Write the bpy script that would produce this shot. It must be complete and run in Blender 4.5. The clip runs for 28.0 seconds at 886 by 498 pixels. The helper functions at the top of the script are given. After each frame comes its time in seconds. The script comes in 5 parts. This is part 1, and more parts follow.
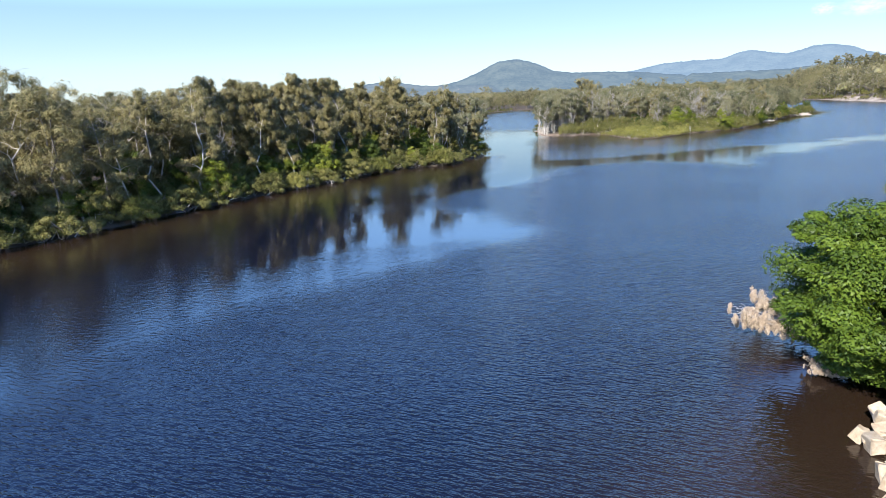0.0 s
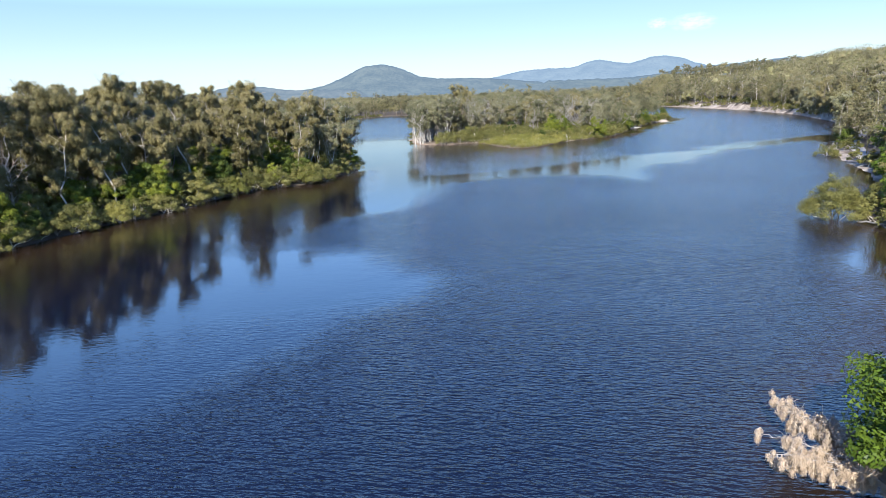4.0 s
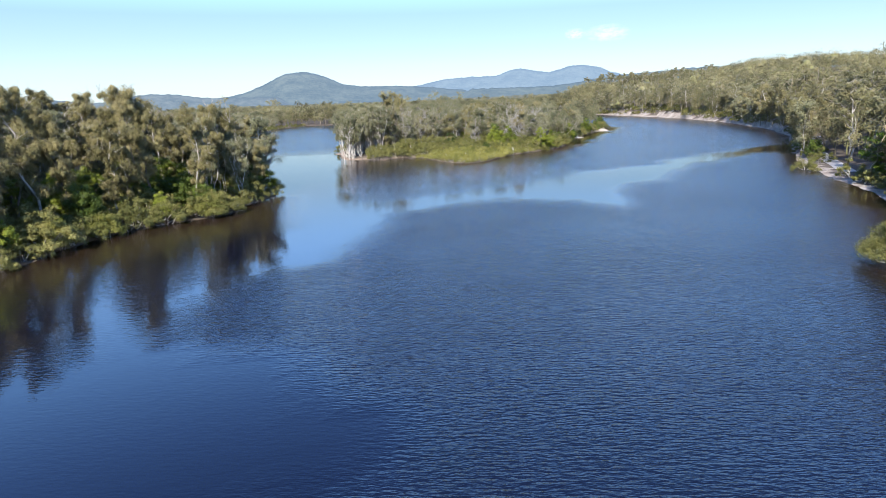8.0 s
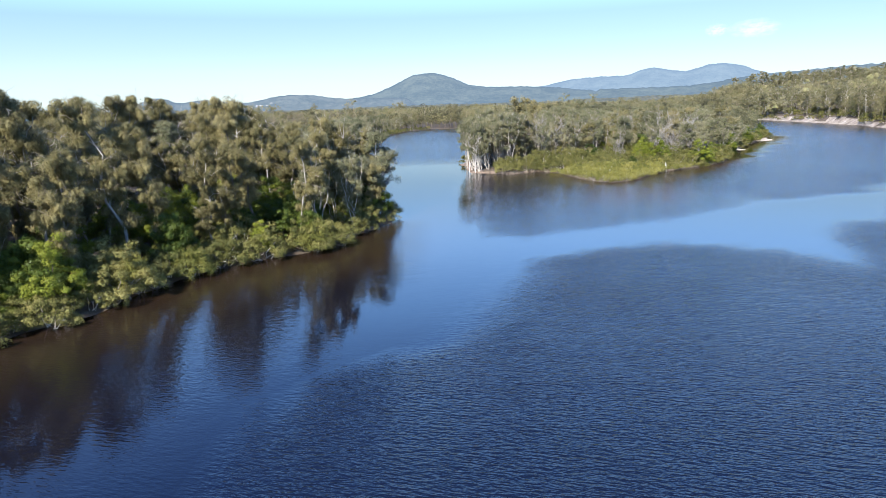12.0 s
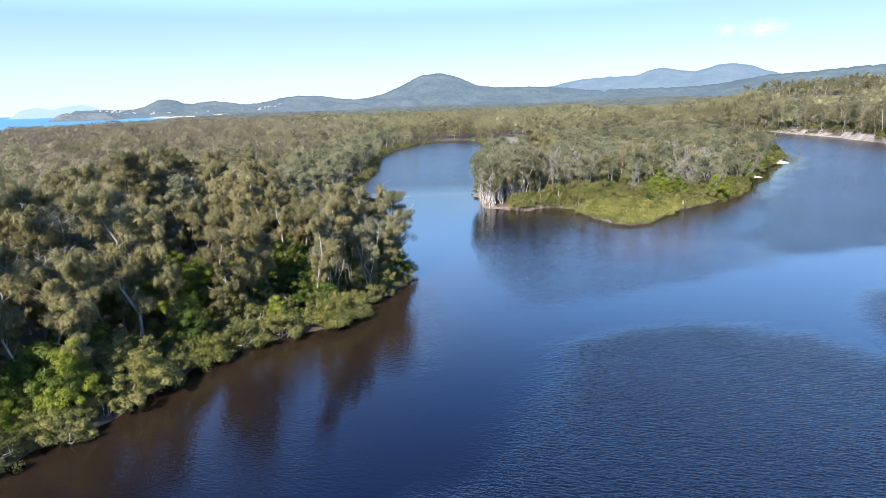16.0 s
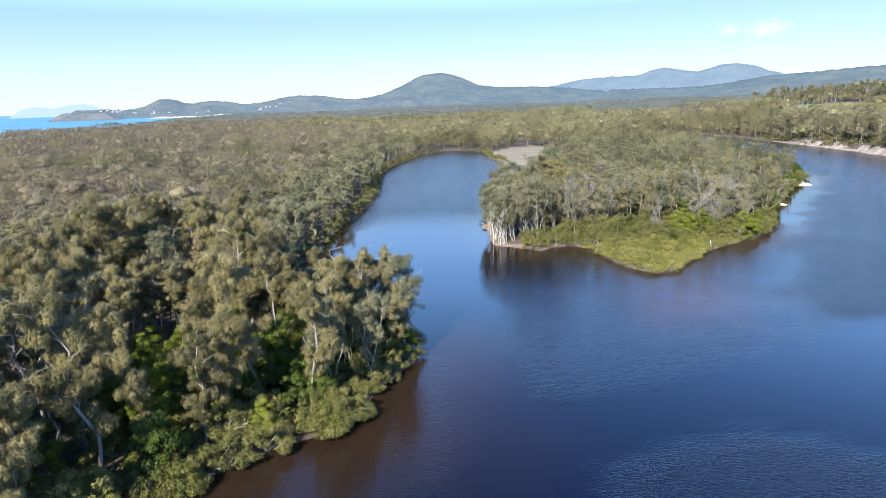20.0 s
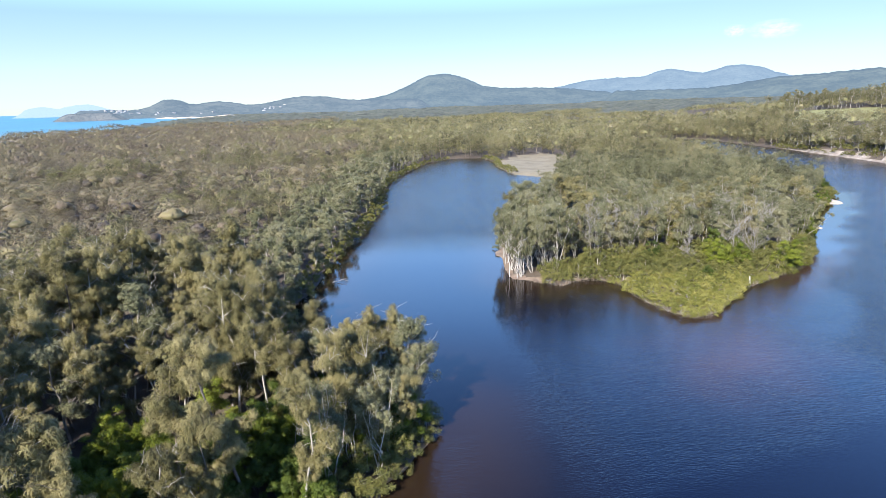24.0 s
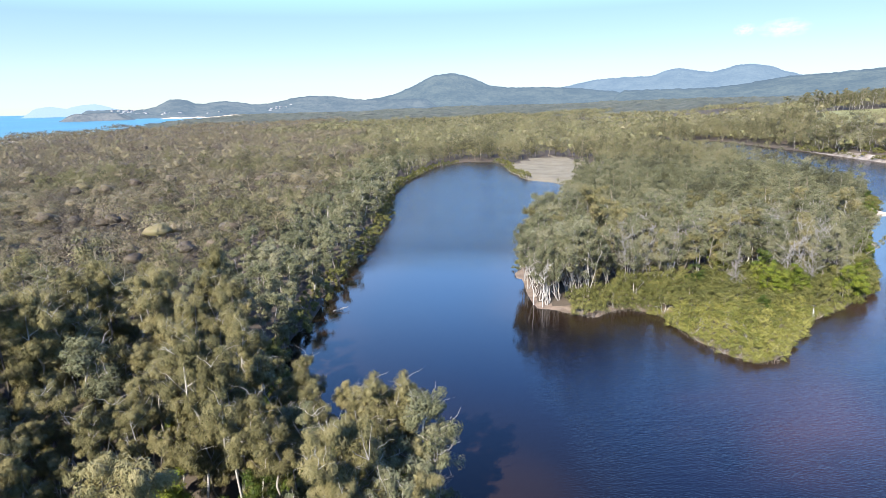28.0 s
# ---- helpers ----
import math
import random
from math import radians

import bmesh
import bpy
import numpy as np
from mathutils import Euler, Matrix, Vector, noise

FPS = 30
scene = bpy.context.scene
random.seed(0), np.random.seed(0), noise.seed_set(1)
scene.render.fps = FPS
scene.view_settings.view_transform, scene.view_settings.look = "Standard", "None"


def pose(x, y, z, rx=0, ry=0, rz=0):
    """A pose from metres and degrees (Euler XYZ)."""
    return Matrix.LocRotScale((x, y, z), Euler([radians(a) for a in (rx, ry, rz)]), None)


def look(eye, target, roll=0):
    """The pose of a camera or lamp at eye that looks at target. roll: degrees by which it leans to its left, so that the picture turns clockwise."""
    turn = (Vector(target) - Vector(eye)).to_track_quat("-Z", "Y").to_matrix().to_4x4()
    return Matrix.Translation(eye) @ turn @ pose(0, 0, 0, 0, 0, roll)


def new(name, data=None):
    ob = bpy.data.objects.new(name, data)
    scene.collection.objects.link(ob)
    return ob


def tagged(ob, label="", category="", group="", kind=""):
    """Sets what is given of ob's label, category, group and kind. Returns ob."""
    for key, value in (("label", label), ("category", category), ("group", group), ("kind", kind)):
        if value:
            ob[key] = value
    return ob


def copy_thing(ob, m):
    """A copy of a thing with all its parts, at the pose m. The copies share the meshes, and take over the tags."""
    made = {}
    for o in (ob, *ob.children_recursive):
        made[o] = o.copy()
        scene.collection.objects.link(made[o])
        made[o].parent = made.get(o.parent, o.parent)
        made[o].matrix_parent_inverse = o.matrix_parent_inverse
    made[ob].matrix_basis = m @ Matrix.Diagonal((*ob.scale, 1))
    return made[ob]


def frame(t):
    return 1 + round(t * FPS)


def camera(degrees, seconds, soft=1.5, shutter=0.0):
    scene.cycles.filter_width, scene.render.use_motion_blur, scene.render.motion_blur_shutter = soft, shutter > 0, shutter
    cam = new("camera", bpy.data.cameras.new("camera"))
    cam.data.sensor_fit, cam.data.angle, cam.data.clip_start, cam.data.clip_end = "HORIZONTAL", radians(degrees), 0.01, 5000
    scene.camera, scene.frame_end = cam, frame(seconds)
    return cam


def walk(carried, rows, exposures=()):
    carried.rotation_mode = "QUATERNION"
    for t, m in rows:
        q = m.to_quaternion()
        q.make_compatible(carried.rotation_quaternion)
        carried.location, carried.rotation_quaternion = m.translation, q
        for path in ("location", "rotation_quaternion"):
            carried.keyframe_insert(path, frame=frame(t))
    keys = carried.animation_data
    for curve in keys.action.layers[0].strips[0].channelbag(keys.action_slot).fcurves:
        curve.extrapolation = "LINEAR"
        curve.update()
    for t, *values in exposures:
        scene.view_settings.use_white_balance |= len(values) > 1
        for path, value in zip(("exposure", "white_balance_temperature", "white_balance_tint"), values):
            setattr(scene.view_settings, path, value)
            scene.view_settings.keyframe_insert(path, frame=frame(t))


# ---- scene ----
cam = camera(72.5, 28.0, 0.6)
PATH = [
    (0, (-55.271, -210.237, 15.367), (-55.532, -208.317, 14.869), -2.2),
    (0.5, (-55.762, -208.363, 15.477), (-56.019, -206.443, 14.979), -2.2),
    (1, (-56.155, -206.236, 15.498), (-56.411, -204.316, 15.0), -2.1),
    (1.5, (-56.672, -203.954, 15.571), (-56.926, -202.033, 15.075), -2.1),
    (2, (-57.205, -201.699, 15.556), (-57.458, -199.778, 15.061), -2.1),
    (2.5, (-57.723, -199.27, 15.566), (-57.976, -197.348, 15.075), -2.1),
    (3, (-57.588, -197.347, 15.541), (-57.847, -195.424, 15.054), -2.2),
    (3.5, (-57.368, -195.208, 15.754), (-57.494, -193.274, 15.262), -2.0),
    (4, (-56.987, -193.403, 15.82), (-56.834, -191.472, 15.323), -1.8),
    (4.5, (-56.754, -190.017, 15.737), (-56.371, -188.119, 15.239), -1.6),
    (6.5, (-57.131, -178.831, 15.94), (-56.74, -176.931, 15.453), -1.8),
    (7, (-57.162, -176.194, 16.009), (-56.772, -174.294, 15.524), -1.8),
    (7.5, (-57.05, -173.465, 16.022), (-56.661, -171.564, 15.538), -1.8),
    (8, (-56.959, -170.767, 15.974), (-56.572, -168.865, 15.494), -1.8),
    (8.5, (-56.728, -168.291, 16.054), (-56.347, -166.387, 15.575), -1.8),
    (9, (-56.632, -165.986, 16.207), (-56.34, -164.066, 15.732), -1.9),
    (9.5, (-56.799, -163.18, 16.335), (-56.598, -161.247, 15.862), -1.8),
    (10, (-57.017, -160.422, 16.514), (-56.909, -158.482, 16.043), -1.7),
    (10.5, (-57.122, -157.875, 16.637), (-57.094, -155.931, 16.168), -1.7),
    (11, (-57.08, -155.593, 16.683), (-57.065, -153.648, 16.216), -1.7),
    (11.5, (-56.966, -153.514, 16.96), (-56.955, -151.569, 16.493), -1.7),
    (12, (-56.909, -151.581, 17.734), (-56.905, -149.636, 17.266), -1.7),
    (12.5, (-57.051, -150.465, 18.799), (-57.054, -148.519, 18.335), -1.7),
    (14.5, (-57.715, -149.72, 23.41), (-57.731, -147.775, 22.943), -1.6),
    (15, (-57.792, -149.155, 24.444), (-57.81, -147.211, 23.975), -1.7),
    (15.5, (-57.904, -148.457, 25.539), (-57.924, -146.513, 25.069), -1.7),
    (16, (-58.123, -147.664, 26.575), (-58.143, -145.72, 26.105), -1.7),
    (16.5, (-58.216, -146.596, 27.558), (-58.235, -144.652, 27.087), -1.7),
    (17, (-58.3, -145.147, 28.531), (-58.32, -143.203, 28.06), -1.7),
    (17.5, (-58.596, -143.321, 29.333), (-58.616, -141.377, 28.86), -1.6),
    (18, (-58.759, -141.713, 30.158), (-58.781, -139.77, 29.687), -1.6),
    (18.5, (-58.925, -139.961, 31.038), (-58.947, -138.018, 30.565), -1.6),
    (19, (-59.096, -138.271, 31.941), (-59.118, -136.328, 31.467), -1.6),
    (19.5, (-59.3, -136.564, 32.869), (-59.323, -134.621, 32.395), -1.6),
    (20, (-59.543, -134.788, 33.738), (-59.566, -132.845, 33.264), -1.6),
    (20.5, (-59.767, -133.044, 34.559), (-59.791, -131.101, 34.085), -1.6),
    (21, (-59.917, -131.367, 35.366), (-59.943, -129.424, 34.892), -1.6),
    (21.5, (-60.136, -129.703, 36.25), (-60.163, -127.761, 35.775), -1.5),
    (22, (-60.389, -128.0, 37.09), (-60.418, -126.058, 36.615), -1.5),
    (22.5, (-60.667, -126.328, 37.81), (-60.697, -124.386, 37.335), -1.4),
    (24.5, (-61.622, -119.8, 38.044), (-61.658, -117.857, 37.571), -1.5),
    (25, (-62.016, -117.778, 38.173), (-62.051, -115.836, 37.698), -1.4),
    (25.5, (-62.104, -115.511, 38.112), (-62.143, -113.569, 37.638), -1.4),
    (26, (-62.349, -113.155, 38.118), (-62.388, -111.213, 37.644), -1.4),
    (26.5, (-62.674, -110.857, 38.182), (-62.715, -108.914, 37.71), -1.3),
    (27, (-62.887, -108.587, 38.371), (-62.93, -106.645, 37.897), -1.4),
    (27.5, (-63.049, -106.356, 38.679), (-63.096, -104.414, 38.205), -1.4),
    (28, (-63.217, -105.086, 38.959), (-63.272, -103.144, 38.485), -1.5),
]
walk(cam, [(t, look(eye, target, roll)) for t, eye, target, roll in PATH], [(0, 1.26, 6200, 12), (28, 1.26, 6200, 12)])
# ---------------------------------------------------------------- light
SUN_EL, SUN_AZ = radians(36), radians(206)      # azimuth clockwise from +y
world = bpy.data.worlds.new("world")
scene.world = world
world.use_nodes = True
wt = world.node_tree
sky = wt.nodes.new("ShaderNodeTexSky")
sky.sky_type, sky.sun_disc = "NISHITA", False
sky.sun_elevation, sky.sun_rotation = SUN_EL, SUN_AZ
sky.altitude, sky.air_density, sky.dust_density, sky.ozone_density = 0, 1.0, 0.0, 4.0
wt.nodes["Background"].inputs["Strength"].default_value = 0.15
hsv = wt.nodes.new("ShaderNodeSeparateColor")
hsv.mode = "HSV"
back = wt.nodes.new("ShaderNodeCombineColor")
back.mode = "HSV"
wt.links.new(sky.outputs[0], hsv.inputs[0])
wt.links.new(hsv.outputs[0], back.inputs[0])
for slot, power, gain in ((1, 1.6, 1.12), (2, 0.30, 4.2)):
    curve = wt.nodes.new("ShaderNodeMath")
    curve.operation, curve.inputs[1].default_value = "POWER", power
    wt.links.new(hsv.outputs[slot], curve.inputs[0])
    scale = wt.nodes.new("ShaderNodeMath")
    scale.operation, scale.inputs[1].default_value = "MULTIPLY", gain
    wt.links.new(curve.outputs[0], scale.inputs[0])
    wt.links.new(scale.outputs[0], back.inputs[slot])
tint = wt.nodes.new("ShaderNodeMix")
tint.data_type, tint.blend_type = "RGBA", "MULTIPLY"
tint.inputs[0].default_value, tint.inputs[7].default_value = 1.0, (0.92, 1.03, 1.06, 1)
wt.links.new(back.outputs[0], tint.inputs[6])
# blue deepens above a pale horizon; an added bright band lifts water reflections
way = wt.nodes.new("ShaderNodeTexCoord")
split = wt.nodes.new("ShaderNodeSeparateXYZ")
wt.links.new(way.outputs["Generated"], split.inputs[0])
deep = wt.nodes.new("ShaderNodeValToRGB")
stops = deep.color_ramp.elements
stops.new(0.2), stops.new(0.3), stops.new(0.5), stops.new(0.6)
for stop, at, colour in zip(stops, (0.13, 0.23, 0.33, 0.46, 0.6, 1.0), ((0.368, 0.374, 0.380), (0.74, 0.83, 0.94), (0.71, 0.86, 1.0), (0.41, 0.52, 0.70), (0.21, 0.27, 0.40), (0.18, 0.23, 0.35))):
    stop.position, stop.color = at, (*colour, 1)
wt.links.new(split.outputs[2], deep.inputs[0])
blue = wt.nodes.new("ShaderNodeMix")
blue.data_type, blue.blend_type, blue.inputs[0].default_value = "RGBA", "MULTIPLY", 1.0
wt.links.new(tint.outputs[2], blue.inputs[6])
wt.links.new(deep.outputs[0], blue.inputs[7])
wt.links.new(blue.outputs[2], wt.nodes["Background"].inputs["Color"])
sun_data = bpy.data.lights.new("sun", "SUN")
sun_data.energy, sun_data.angle, sun_data.color = 5.0, radians(0.55), (1.0, 0.94, 0.84)
sun = new("sun", sun_data)
sun.matrix_world = look((0, 0, 0), (-math.sin(SUN_AZ) * math.cos(SUN_EL), -math.cos(SUN_AZ) * math.cos(SUN_EL), -math.sin(SUN_EL)))
tagged(sun, kind="structure")

# ---------------------------------------------------------------- materials


def nodes_of(name):
    m = bpy.data.materials.new(name)
    m.use_nodes = True
    t = m.node_tree
    return m, t, t.nodes["Principled BSDF"]


def add(t, kind, **values):
    n = t.nodes.new(kind)
    for k, v in values.items():
        n.inputs[k].default_value = v
    return n


def math_node(t, op, a, b=0.5):
    n = t.nodes.new("ShaderNodeMath")
    n.operation = op
    for i, v in enumerate((a, b)):
        if isinstance(v, (int, float)):
            n.inputs[i].default_value = v
        else:
            t.links.new(v, n.inputs[i])
    return n.outputs[0]


def mix_node(t, fac, a, b):
    n = t.nodes.new("ShaderNodeMix")
    n.data_type = "RGBA"
    for i, v in ((0, fac), (6, a), (7, b)):
        if isinstance(v, (int, float)):
            n.inputs[i].default_value = v
        elif isinstance(v, tuple):
            n.inputs[i].default_value = (*v, 1)
        else:
            t.links.new(v, n.inputs[i])
    return n.outputs[2]


def ramp_node(t, fac, stops):
    n = t.nodes.new("ShaderNodeValToRGB")
    e = n.color_ramp.elements
    while len(e) < len(stops):
        e.new(0.5)
    for el, (p, c) in zip(e, stops):
        el.position, el.color = p, (*c, 1) if len(c) == 3 else c
    t.links.new(fac, n.inputs[0])
    return n.outputs[0]


def noise_node(t, scale, detail=3, rough=0.55, stretch=None, turn=0.0):
    n = add(t, "ShaderNodeTexNoise", Scale=scale, Detail=detail, Roughness=rough)
    c = t.nodes.new("ShaderNodeNewGeometry")
    if stretch:
        m = t.nodes.new("ShaderNodeMapping")
        m.inputs["Rotation"].default_value = (0, 0, turn)
        k = t.nodes.new("ShaderNodeMapping")
        k.inputs["Scale"].default_value = stretch
        t.links.new(c.outputs["Position"], m.inputs["Vector"])
        t.links.new(m.outputs[0], k.inputs["Vector"])
        t.links.new(k.outputs[0], n.inputs["Vector"])
    else:
        t.links.new(c.outputs["Position"], n.inputs["Vector"])
    return n.outputs["Fac"]


def bump_node(t, b, height, strength, distance):
    n = add(t, "ShaderNodeBump", Strength=strength, Distance=distance)
    t.links.new(height, n.inputs["Height"])
    t.links.new(n.outputs[0], b.inputs["Normal"])
    return n


def leaf_material(name, dark, mid, light, through_light=0.11, gloss=0.5, more=(), by_tree=0.34):
    """Foliage: colour varies by tree, by clump (attribute tint) and by leaf."""
    m, t, b = nodes_of(name)
    info = t.nodes.new("ShaderNodeObjectInfo")
    geo = t.nodes.new("ShaderNodeNewGeometry")
    att = t.nodes.new("ShaderNodeAttribute")
    att.attribute_name = "tint"
    f = math_node(t, "MULTIPLY", info.outputs["Random"], by_tree)
    f = math_node(t, "ADD", f, math_node(t, "MULTIPLY", att.outputs["Fac"], 0.76 - by_tree))
    f = math_node(t, "ADD", f, math_node(t, "MULTIPLY", geo.outputs["Random Per Island"], 0.24))
    col = ramp_node(t, f, [(p, (c[0] * 1.11, c[1], c[2] * 0.89)) for p, c in list(more) or [(0.12, dark), (0.5, mid), (0.9, light)]])
    t.links.new(col, b.inputs["Base Color"])
    b.inputs["Roughness"].default_value = gloss
    b.inputs["Specular IOR Level"].default_value = 0.16
    tr = t.nodes.new("ShaderNodeBsdfTranslucent")
    t.links.new(col, tr.inputs["Color"])
    mx = t.nodes.new("ShaderNodeMixShader")
    mx.inputs[0].default_value = through_light
    t.links.new(b.outputs[0], mx.inputs[1])
    t.links.new(tr.outputs[0], mx.inputs[2])
    t.links.new(mx.outputs[0], t.nodes["Material Output"].inputs["Surface"])
    return m


M_OAK = leaf_material("olive_needle_foliage", (0.042, 0.041, 0.020), (0.150, 0.146, 0.066), (0.285, 0.264, 0.136))
M_GREY = leaf_material("grey_green_foliage", (0.066, 0.074, 0.042), (0.152, 0.165, 0.094), (0.262, 0.264, 0.172), by_tree=0.46)
M_GUM = leaf_material("gum_foliage", (0.056, 0.062, 0.034), (0.130, 0.134, 0.070), (0.216, 0.204, 0.110))
M_FIG = leaf_material("glossy_green_foliage", (0.028, 0.054, 0.008), (0.082, 0.138, 0.017), (0.160, 0.222, 0.034), 0.25, 0.42)
# glossy green again, its colour darkened for the shade under the trees
M_SHADED_GREEN = leaf_material("shaded_green_understorey_foliage", (0.020, 0.036, 0.008), (0.060, 0.092, 0.018), (0.130, 0.178, 0.034), 0.2, 0.42)
M_LIME = leaf_material("lime_green_foliage", (0.052, 0.076, 0.010), (0.128, 0.168, 0.022), (0.235, 0.282, 0.044), 0.24, 0.4)
M_MANG = leaf_material("mangrove_foliage", (0.048, 0.058, 0.018), (0.118, 0.128, 0.040), (0.222, 0.218, 0.080))
M_MANGLOW = leaf_material("yellow_green_mangrove_foliage", (0.074, 0.086, 0.022), (0.166, 0.180, 0.044), (0.275, 0.270, 0.086), by_tree=0.52)
M_TAN = leaf_material("dead_tan_foliage", (0.265, 0.225, 0.178), (0.420, 0.370, 0.305), (0.550, 0.500, 0.425), 0.2, 0.8)
FAR_TONES = ((0.06, (0.056, 0.060, 0.034)), (0.24, (0.112, 0.114, 0.060)), (0.40, (0.160, 0.152, 0.086)), (0.52, (0.158, 0.172, 0.076)),
             (0.66, (0.204, 0.196, 0.114)), (0.82, (0.245, 0.228, 0.148)), (0.97, (0.340, 0.316, 0.255)))
M_FOREST = leaf_material("far_forest_foliage", (0, 0, 0), (0, 0, 0), (0, 0, 0), more=FAR_TONES, by_tree=0.0)
HEATH_TONES = ((0.05, (0.062, 0.056, 0.044)), (0.22, (0.135, 0.116, 0.090)), (0.34, (0.100, 0.104, 0.056)), (0.46, (0.172, 0.150, 0.106)),
               (0.60, (0.165, 0.158, 0.084)), (0.78, (0.215, 0.190, 0.142)), (0.96, (0.340, 0.312, 0.262)))
M_HEATH = leaf_material("coastal_heath_foliage", (0, 0, 0), (0, 0, 0), (0, 0, 0), more=HEATH_TONES, by_tree=0.0)


GREY_TONES = ((0.06, (0.052, 0.058, 0.034)), (0.40, (0.130, 0.140, 0.078)), (0.75, (0.200, 0.204, 0.124)), (0.88, (0.250, 0.244, 0.164)), (0.98, (0.36, 0.34, 0.30)))
M_GREYWOOD = leaf_material("grey_green_woodland", (0, 0, 0), (0, 0, 0), (0, 0, 0), more=GREY_TONES, by_tree=0.0)


def bark_material(name, dark, light, scale=3.0):
    m, t, b = nodes_of(name)
    info = t.nodes.new("ShaderNodeObjectInfo")
    n = noise_node(t, scale, 4, 0.65, (1, 1, 0.25))
    f = math_node(t, "ADD", math_node(t, "MULTIPLY", info.outputs["Random"], 0.35), math_node(t, "MULTIPLY", n, 0.75))
    t.links.new(ramp_node(t, f, [(0.25, dark), (0.75, light)]), b.inputs["Base Color"])
    b.inputs["Roughness"].default_value = 0.85
    bump_node(t, b, n, 0.6, 0.05)
    return m


M_PALE = bark_material("pale_paperbark", (0.13, 0.11, 0.09), (0.48, 0.44, 0.38))
M_DARK = bark_material("dark_rough_bark", (0.060, 0.048, 0.038), (0.20, 0.165, 0.130))
M_STEM = bark_material("grey_brown_mangrove_stem", (0.11, 0.085, 0.06), (0.30, 0.25, 0.19))
M_GREYDEAD = bark_material("grey_dead_branch", (0.13, 0.115, 0.10), (0.36, 0.33, 0.30))
M_DEAD = bark_material("bleached_dead_wood", (0.26, 0.23, 0.20), (0.55, 0.51, 0.46))


def ground_material(name, stops, scale_a, scale_b, bump=0.5, distance=0.2, rough=0.9):
    m, t, b = nodes_of(name)
    a, c = noise_node(t, scale_a, 5, 0.6), noise_node(t, scale_b, 4, 0.7)
    f = math_node(t, "ADD", math_node(t, "MULTIPLY", a, 0.6), math_node(t, "MULTIPLY", c, 0.4))
    t.links.new(ramp_node(t, f, stops), b.inputs["Base Color"])
    b.inputs["Roughness"].default_value = rough
    bump_node(t, b, c, bump, distance)
    return m


M_FLOOR = ground_material("forest_leaf_litter", [(0.3, (0.040, 0.030, 0.020)), (0.5, (0.085, 0.063, 0.042)), (0.7, (0.135, 0.105, 0.070))], 0.25, 4.0)
M_SAND = ground_material("pale_bank_sand", [(0.34, (0.11, 0.085, 0.062)), (0.5, (0.27, 0.222, 0.178)), (0.64, (0.44, 0.385, 0.325))], 0.22, 1.4, 0.8, 0.5)
M_BEACH = ground_material("white_spit_sand", [(0.3, (0.33, 0.26, 0.18)), (0.5, (0.47, 0.40, 0.31)), (0.7, (0.55, 0.49, 0.40))], 0.3, 3.0, 0.3)
M_MUD = ground_material("brown_tidal_mud", [(0.3, (0.10, 0.070, 0.045)), (0.5, (0.20, 0.145, 0.100)), (0.7, (0.31, 0.235, 0.165))], 0.5, 5.0)
M_MARSH = ground_material("dry_saltmarsh_grass", [(0.3, (0.13, 0.110, 0.062)), (0.5, (0.205, 0.170, 0.105)), (0.7, (0.27, 0.23, 0.15))], 0.12, 2.5)
M_PADDOCK = ground_material("paddock_grass", [(0.3, (0.15, 0.155, 0.055)), (0.5, (0.22, 0.215, 0.085)), (0.7, (0.28, 0.265, 0.115))], 0.03, 0.8)
M_GRAVEL = ground_material("grey_gravel_track", [(0.3, (0.22, 0.20, 0.19)), (0.5, (0.32, 0.30, 0.28)), (0.7, (0.44, 0.41, 0.38))], 0.6, 8.0, 0.4, 0.05)
# dark greyish tones hold the haze and the shade between crowns
M_CANOPY = ground_material("distant_canopy", [(0.36, (0.040, 0.048, 0.034)), (0.5, (0.098, 0.104, 0.070)), (0.64, (0.160, 0.156, 0.108))], 0.02, 0.12, 1.0, 9.0)
M_ROCK = ground_material("tan_riprap_stone", [(0.3, (0.20, 0.135, 0.075)), (0.5, (0.34, 0.27, 0.185)), (0.7, (0.46, 0.40, 0.31))], 0.9, 6.0, 0.7, 0.06, 0.8)


